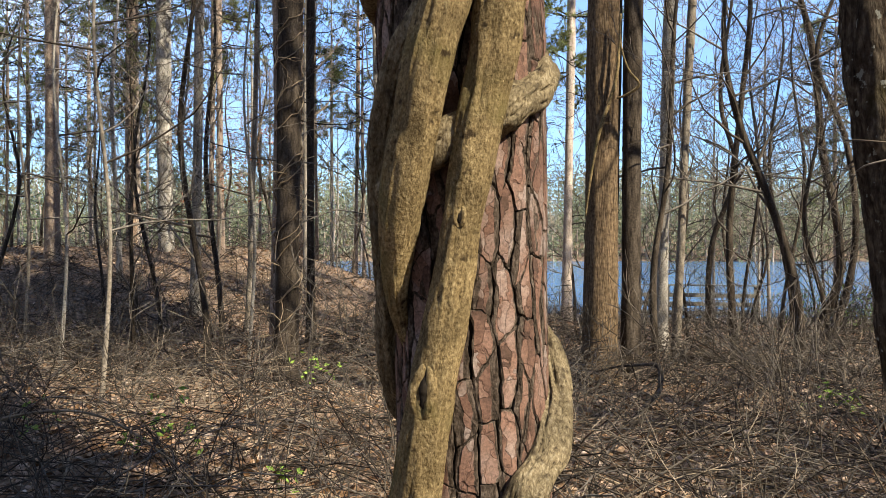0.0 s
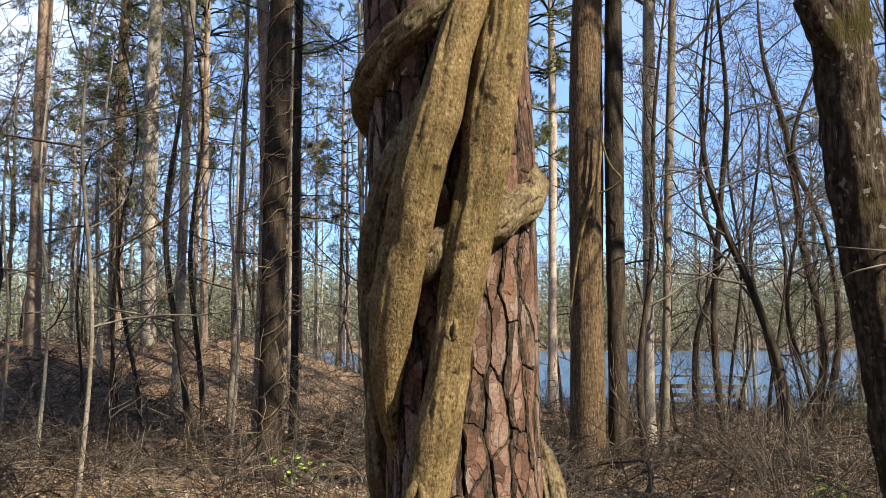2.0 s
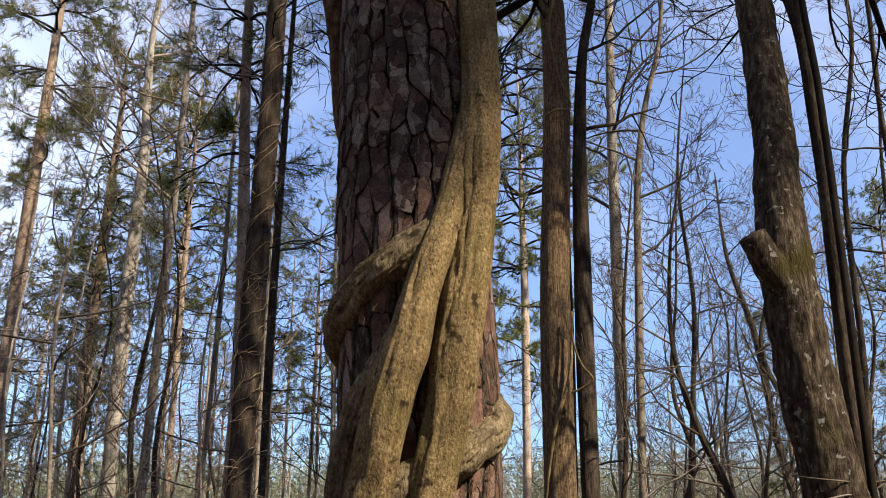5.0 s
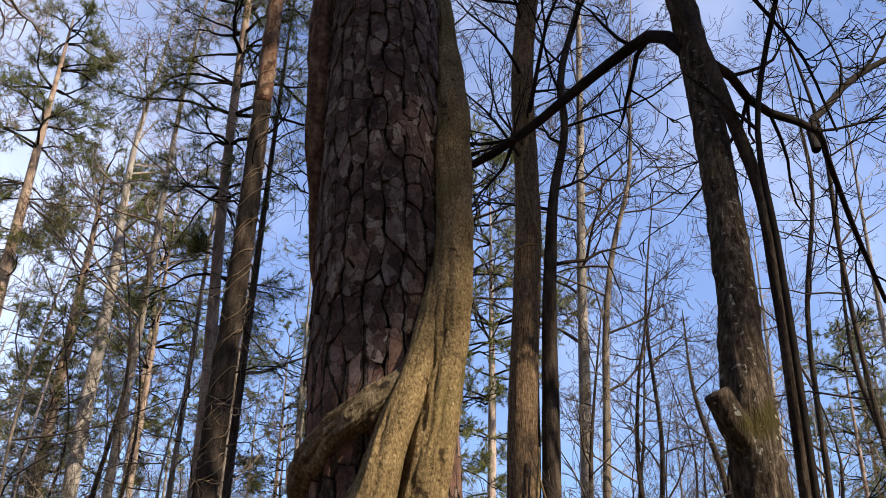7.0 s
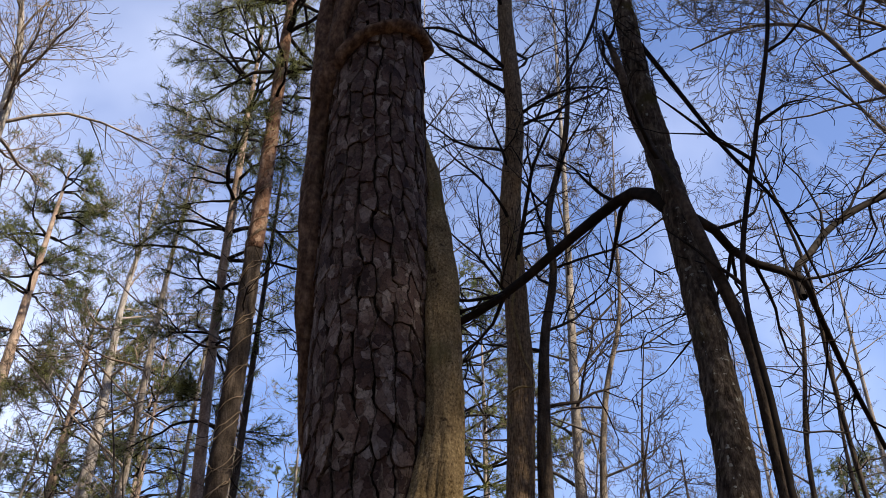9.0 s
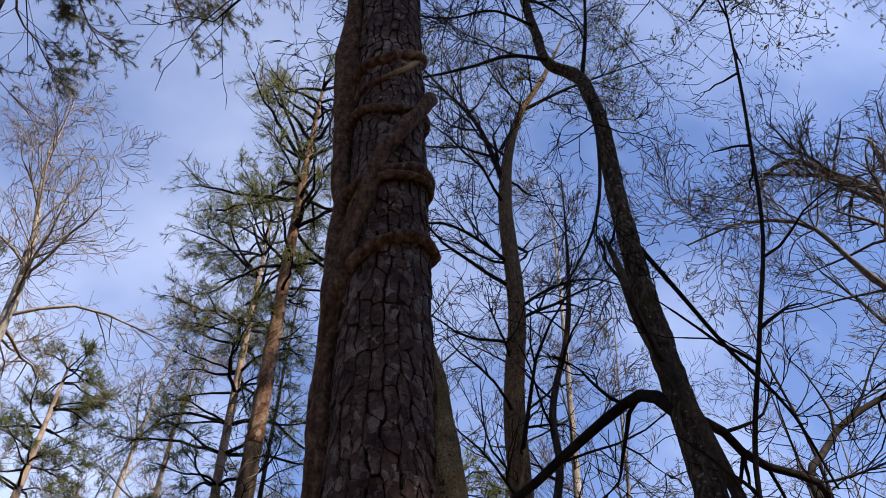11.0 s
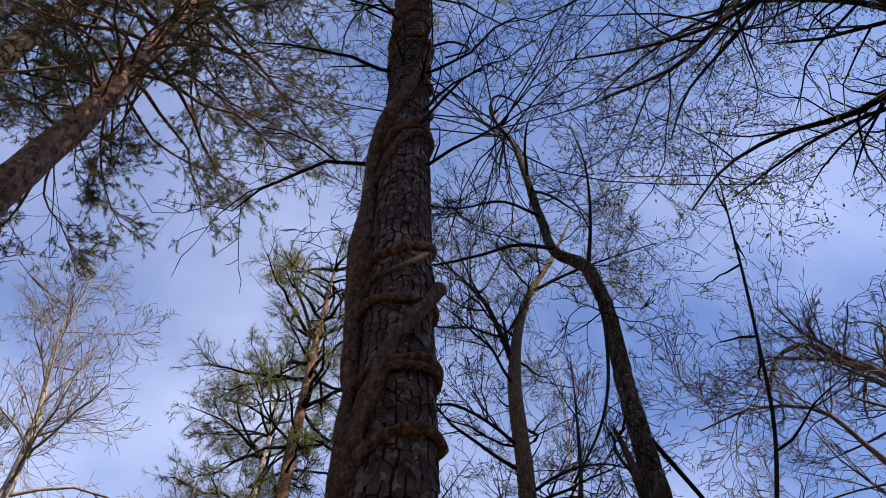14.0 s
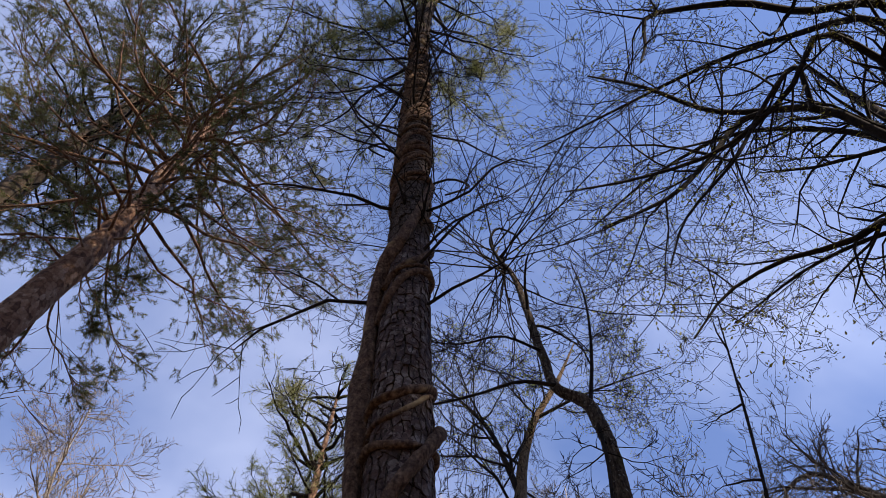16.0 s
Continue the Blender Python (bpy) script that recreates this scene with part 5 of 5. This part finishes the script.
    for i in range(26):
        q = spot(-24, 24, 24, 42, 1.2)
        if q:
            put(int(rng.choice([3, 4, 5, 6])), *q, rng.uniform(.45, .75), rng.uniform(0, 6.3))
    # pines on the low point to the right
    for x, y in ((15.5, 27), (17.5, 30), (13.6, 31.5), (20, 33)):
        put(int(rng.integers(0, 3)), x, y, rng.uniform(.6, .75), rng.uniform(0, 6.3))
    # unseen trees added round and behind the viewer to shade the floor
    for x, y, s in ((14.0, -3.9, .85), (16.5, 5.5, 1.1), (8.0, -13.5, 1.15), (21.5, 9.5, 1.1), (2.5, -17, 1.2)):
        put(int(rng.integers(0, 3)), x, y, s, rng.uniform(0, 6.3))
    for x, y, s in ((6.5, -6.5, .8), (13.5, .5, .9), (9.5, -10, 1.0), (17, -5, 1.0)):
        put(int(rng.integers(3, 7)), x, y, s, rng.uniform(0, 6.3))
    for i in range(6):
        q = spot(-18, 0, -20, -6, 3)
        if q:
            put(int(rng.choice([0, 1, 2, 4, 5])), *q, rng.uniform(.9, 1.1), rng.uniform(0, 6.3))


scatter()

# tall high-crowned pines added unseen behind the viewer to shade the upper boles
for _x, _y, _h, _c, _s, _w, _r in ((9.3, -5.81, 17.4, 14.0, 96, 16, 1.7), (12.7, -.43, 29.0, 20.4, 98, 30, 2.5), (9.4, -8.8, 28.0, 16.0, 92, 30, 2.5)):
    pine_tree([(_x, _y, -.3, .24), (_x, _y, .5, .2), (_x, _y, _h * .5, .15), (_x + .1, _y, _h, .03)], BARK_PINE, "tall pine with a high dense crown", _s, _c, _r, _w, 7, 8, .3, .045, 0, droop=.02, group="tall pines behind", n=24, sides=10, rmin=.008)


def far_shore():
    """The wooded bank across the lake, one mass of trunks and crowns."""
    rng = np.random.default_rng(9)
    T, pts = Tubes(), []
    for i in range(560):
        x, y = rng.uniform(-130, 140), rng.uniform(152, 196)
        h = rng.uniform(9, 17)
        z = gz(x, y)
        T.add([(x, y, z - .5), (x + rng.normal() * .3, y, z + h * .55), (x + rng.normal() * .6, y, z + h)], [.2, .14, .04], 4)
        m = 320
        q = rng.normal(size=(m, 3)) * (1.9, 1.9, h * .1)
        q += np.c_[np.full(m, x), np.full(m, y), z + h * rng.uniform(.0, .95, size=m) ** .8]
        pts.append(q)
    t = thing("far_woods", (0, 160, 0), "hazy brown and green woods across the lake", "woods", kind="stuff")
    part("trunks", *T.build(), BARK_PINE, t)
    part("crowns", *flakes(np.concatenate(pts), rng, .35, .9), SHORE, t, shade=False)


far_shore()


def near_woods():
    """Thick unseen woods, added all round behind the viewer and to both sides to block low sky light."""
    rng = np.random.default_rng(19)
    T, pts = Tubes(), []
    for i in range(330):
        a = rng.uniform(radians(-225), radians(45))
        d = rng.uniform(26, 48)
        x, y = d * math.cos(a), d * math.sin(a)
        if y > 14 and abs(x) < 24:
            continue
        h = rng.uniform(13, 21)
        z = gz(x, y)
        T.add([(x, y, z - .5), (x + rng.normal() * .3, y, z + h * .55), (x + rng.normal() * .6, y, z + h)], [.2, .14, .04], 4)
        m = 110
        q = rng.normal(size=(m, 3)) * (1.6, 1.6, h * .1)
        q += np.c_[np.full(m, x), np.full(m, y), z + h * rng.uniform(.05, .95, size=m) ** .8]
        pts.append(q)
    t = thing("near_woods", (0, -30, 0), "thick brown woods round the clearing", "woods", kind="stuff")
    part("trunks", *T.build(), BARK_GREY, t)
    part("crowns", *flakes(np.concatenate(pts), rng, .55, .9), SHORE, t, shade=False)


near_woods()


# ---------------------------------------------------------------- floor: fence, log, brush, leaves
def box(x0, y0, z0, x1, y1, z1):
    V = [(x, y, z) for z in (z0, z1) for y in (y0, y1) for x in (x0, x1)]
    return V, [(0, 2, 3, 1), (4, 5, 7, 6), (0, 1, 5, 4), (2, 6, 7, 3), (0, 4, 6, 2), (1, 3, 7, 5)]


def fence():
    a, b = np.array((5.7, 29.0)), np.array((9.6, 28.0))
    u = (b - a) / np.linalg.norm(b - a)
    z = gz(*a)
    t = thing("wooden_fence", (a[0], a[1], z), "weathered grey plank railing by the water", "fence")
    L = float(np.linalg.norm(b - a))

    def bar(name, s0, s1, z0, z1, off, th):
        V, F = box(s0, off, z0, s1, off + th, z1)
        W = [(a[0] + s * u[0] - o * u[1], a[1] + s * u[1] + o * u[0], z + h) for s, o, h in V]
        part(name, W, F, BOARD, t, shade=False)
    for k in range(4):
        s = L * k / 3
        bar("post", s - .06, s + .06, -.25, 1.12, 0, .11)
    for h in (.2, .48, .76):
        bar("rail", -.1, L + .1, h, h + .13, -.04, .037)
    bar("top_rail", -.12, L + .12, 1.122, 1.165, -.06, .2)


fence()


def fallen_log():
    V, F = log_mesh([(3.2, 12.2, gz(3.2, 12.2) + .08, .09), (3.7, 11.8, gz(3.7, 11.8) + .09, .1), (4.1, 11.5, gz(4.1, 11.5) + .1, .1), (4.75, 11.05, gz(4.75, 11.05) + .08, .085), (5.3, 10.7, gz(5.3, 10.7) + .07, .07)], 30, 14, .2, 5)
    lone("fallen_log", V, F, BARK_DARK, "dark rotten log lying on the leaves", "log")


fallen_log()


def briars():
    rng = np.random.default_rng(3)

    def patch(name, label, x0, x1, y0, y1, m, r, hmax, mat=BRUSH):
        T = Tubes()
        for i in range(m):
            y = y0 + (y1 - y0) * rng.uniform(0, 1) ** 1.25
            x = rng.uniform(x0, x1) * (.45 + .55 * y / y1)
            if abs(x - .1) < .4 and abs(y - 1.97) < .5:
                continue
            z = gz(x, y)
            a = rng.uniform(0, 6.3)
            L = rng.uniform(.5, 2.2)
            h = rng.uniform(.15, hmax)
            w = np.array((math.cos(a), math.sin(a)))
            n = 6
            pts = []
            up = rng.uniform(.3, 1.1)
            ph = rng.uniform(0, 6.3)
            for k in range(n):
                f = k / (n - 1)
                o = .07 * L * math.sin(ph + 4 * f)
                pts.append(np.array((x + w[0] * L * f - w[1] * o, y + w[1] * L * f + w[0] * o, z + h * math.sin(math.pi * min(1, f * up + .02)) + .01 + rng.uniform(-.02, .02))))
            rr = r * rng.uniform(.6, 1.6)
            T.add(pts, np.linspace(rr, rr * .45, n), 3)
            for k in range(rng.integers(1, 4)):
                i0 = rng.integers(1, n - 1)
                grow(T, rng, pts[i0], unit(rng.normal(size=3) * (1, 1, .7) + (0, 0, .25)), rng.uniform(.2, .7), rr * .6, 0, [2], r * .4, .22, 0)
        lone(name, *T.build(), mat, label, "brush", "stuff")
    patch("brush", "tangled leafless briars and dead stems", -7, 7, 2.6, 12, 1400, .0048, .6)
    patch("brush", "tangled leafless brush further back", -14, 14, 9, 28, 1900, .007, .6)
    patch("dead_grass", "pale dry stems and fallen twigs", -6, 6, 2.5, 11, 420, .005, .35, TWIG_PALE)
    # upright switches
    T = Tubes()
    for i in range(260):
        y = rng.uniform(4, 20)
        x = rng.uniform(-.62, .62) * y
        grow(T, rng, np.array((x, y, gz(x, y) - .03)), np.array((rng.normal() * .25, rng.normal() * .25, 1)), rng.uniform(.4, 1.3), .0035 + .0003 * y, 0, [4, 2], .0022 + .0002 * y, .12, .05)
    lone("switches", *T.build(), TWIG_GREY, "thin dark upright switches", "brush", "stuff")


briars()


def arching_sapling():
    V, F = log_mesh([(1.45, 7.3, gz(1.45, 7.3) - .05, .03), (1.6, 7.4, .12, .028), (1.86, 7.75, .3, .024), (1.9, 7.9, .42, .02), (1.78, 8.4, .4, .014), (1.55, 8.9, .28, .009), (1.3, 9.2, .12, .006)], 40, 10, .15, 8)
    lone("bent_sapling", V, F, BRUSH, "grey bent-over dead sapling among briars", "sapling")
    V, F = log_mesh([(-2.9, 4.9, gz(-2.9, 4.9), .01), (-2.6, 5.0, .5, .009), (-2.1, 5.1, .58, .008), (-1.5, 5.0, .3, .006), (-1.2, 4.9, .05, .005)], 30, 7, .1, 8)
    lone("bramble_cane", V, F, TWIG_PALE, "long pale arching bramble cane", "cane")


arching_sapling()


def sprigs():
    rng = np.random.default_rng(8)
    for x, y, h, m in ((-1.83, 5.92, .42, 26), (-2.9, 6.4, .3, 14), (-1.2, 8.4, .45, 18), (3.2, 7.2, .3, 20), (-.95, 5.4, .2, 10)):
        z = gz(x, y)
        t = thing("green_sprig", (x, y, z), "small shrub with fresh green leaves", "plant", "green sprigs")
        T, pts = Tubes(), []
        for k in range(5):
            w = np.array((rng.normal() * .3, rng.normal() * .3, 1))
            e = []
            grow(T, rng, np.array((x, y, z - .02)), w, h * rng.uniform(.7, 1.1), .004, 0, [3], .002, .15, .05, e)
            pts += [q + rng.normal(size=3) * .025 for q, _ in e for _ in range(m // 5)]
        part("stems", *T.build(), BRUSH, t)
        part("leaves", *flakes(pts, rng, .03, .5), SPRIG, t, "bright green leaves", shade=False)
    # understory tree that keeps its rusty leaves
    x, y = -5.75, 22.0
    t = thing("beech_sapling", (x, y, gz(x, y)), "small tree holding dry rust-red leaves", "tree")
    part("trunk", *log_mesh([(x, y, gz(x, y) - .1, .04), (x + .1, y, 2.2, .03), (x, y, 3.6, .02), (x + .15, y, 5.2, .006)], 24, 8, .1, 6), BARK_GREY, t)
    T, e = Tubes(), []
    for k in range(16):
        a = rng.uniform(0, 6.3)
        grow(T, rng, np.array((x + .03, y, rng.uniform(2.3, 4.8))), np.array((math.cos(a), math.sin(a), rng.uniform(0, .3))), rng.uniform(.6, 1.3), .008, 0, [5, 3], .004, .18, .02, e)
    tagged(part("twigs", *T.build(), TWIG_GREY, t), kind="stuff")
    tagged(part("leaves", *flakes([q + rng.normal(size=3) * .07 for q, _ in e for _ in range(4)], rng, .045, .6), RUST, t, "curled rust-red leaves", shade=False), kind="stuff")
    # low evergreen clump near the water
    t = thing("evergreen_shrub", (9.6, 22, gz(9.6, 22)), "low olive-green shrub in the brush", "shrub")
    q = rng.normal(size=(1500, 3)) * (.75, .6, .38) + (9.6, 22, gz(9.6, 22) + .55)
    part("leaves", *flakes(q, rng, .05, .7), BUSH, t, shade=False)
    T = Tubes()
    for k in range(30):
        grow(T, rng, np.array((9.6 + rng.normal() * .3, 22, gz(9.6, 22) - .05)), np.array((rng.normal() * .5, rng.normal() * .5, 1)), 1.0, .012, 0, [4], .005, .15)
    part("stems", *T.build(), BRUSH, t)


sprigs()


def leaf_litter():
    rng = np.random.default_rng(4)
    P = []
    for i in range(80000):
        y = 2.2 + 24 * rng.uniform() ** 1.45
        x = rng.uniform(-.72, .72) * (y + 1.0)
        P.append((x, y, 0))
    P = np.array(P)
    P[:, 2] = [gz(x, y) + .008 + .02 * abs(rng.normal()) for x, y, _ in P]
    V, F = flakes(P, rng, .045, .28)
    lone("fallen_leaves", V, F, LEAF, "curled dead brown leaves", "leaves", "stuff", shade=False)


leaf_litter()


# ---------------------------------------------------------------- bark plates of the pine, piece by piece
def bark_plates():
    """Irregular plates that share their sides, laid round the bole column by column."""
    rng = np.random.default_rng(14)
    K, deg = 22, math.degrees(1 / .165)
    seeds = []
    for k in range(K):
        z = -.12 + rng.uniform(0, .08)
        tone = rng.uniform(.002, .004)
        while z < 12.5:
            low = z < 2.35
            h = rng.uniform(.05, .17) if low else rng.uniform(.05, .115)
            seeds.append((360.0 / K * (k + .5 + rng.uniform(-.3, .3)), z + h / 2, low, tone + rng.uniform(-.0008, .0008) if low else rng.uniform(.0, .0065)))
            z += h
    S = np.array(seeds)
    rest = {True: ([], [], []), False: ([], [], [])}
    made = 0

    def keep(V, F, top, low):
        rv, rf, rt = rest[low]
        rf += [tuple(len(rv) + i for i in f) for f in F]
        rv += V
        rt += top

    for th, z, low, lift in seeds:
        mid = (th + 180) % 360 - 180
        sy = .3 if low else .42
        near = S[np.abs(S[:, 1] - z) < .4]
        d = np.c_[((near[:, 0] - th + 180) % 360 - 180) / deg, (near[:, 1] - z) * sy]
        r = np.hypot(d[:, 0], d[:, 1])
        ok = (r > 1e-6) & (r < .13)
        d, r = d[ok], r[ok]
        u = d / r[:, None]
        planes = np.zeros((len(r), 5))
        planes[:, :2], planes[:, 2] = u, r / 2
        for i in range(len(r)):
            w, y = radians(th + d[i, 0] / 2 * deg), z + d[i, 1] / sy / 2
            v = u[i, 0] ** 4
            planes[i, 3] = ((.0005 + .0036 * v) if low else (.001 + .0036 * v)) * max(0.12, noise.noise((math.sin(w) * 4, math.cos(w) * 4, y * 12)) + .5)
            planes[i, 4] = (.06 + v) * (.02 if low else .009) * max(0.0, noise.noise((math.sin(w) * 6 + u[i, 0] * .6, math.cos(w) * 6, y * 9 + 40)) + .35)
        front = abs(mid) < 115 and z < 7
        V, F, top = plate_mesh((th, z), planes, sy, lift, rng, low, (44 if low else 30) if front and 1.0 < z < 4.4 else 18 if front else 8, front)
        if made < 300 and abs(mid) < 97 and 1.0 < z < 3.3:
            part("bark_plate", V, F, LAYER, PINE_TRUNK, shade=False, second=(PLATE if low else PLATE_SHADED, top))
            made += 1
        else:
            keep(V, F, top, low)
    # loose flakes that lie over the joints of the upper bole
    for i in range(170):
        th, z = rng.uniform(-105, 105), rng.uniform(2.3, 6.2)
        a = np.sort(rng.uniform(0, 6.28, 7)) + rng.uniform(0, 1)
        planes = np.c_[np.cos(a), np.sin(a), rng.uniform(.007, .017, 7), np.zeros(7), np.zeros(7)]
        box4 = np.array([(1, 0, .02, 0, 0), (-1, 0, .02, 0, 0), (0, 1, .02, 0, 0), (0, -1, .02, 0, 0)])
        V, F, top = plate_mesh((th, z), np.r_[planes, box4], .5, rng.uniform(.002, .008), rng, False, 13, True)
        keep(V, F, top, False)
    for low, mat in ((True, PLATE), (False, PLATE_SHADED)):
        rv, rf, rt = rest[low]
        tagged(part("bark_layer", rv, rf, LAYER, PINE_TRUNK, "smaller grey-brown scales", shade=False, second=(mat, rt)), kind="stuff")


bark_plates()
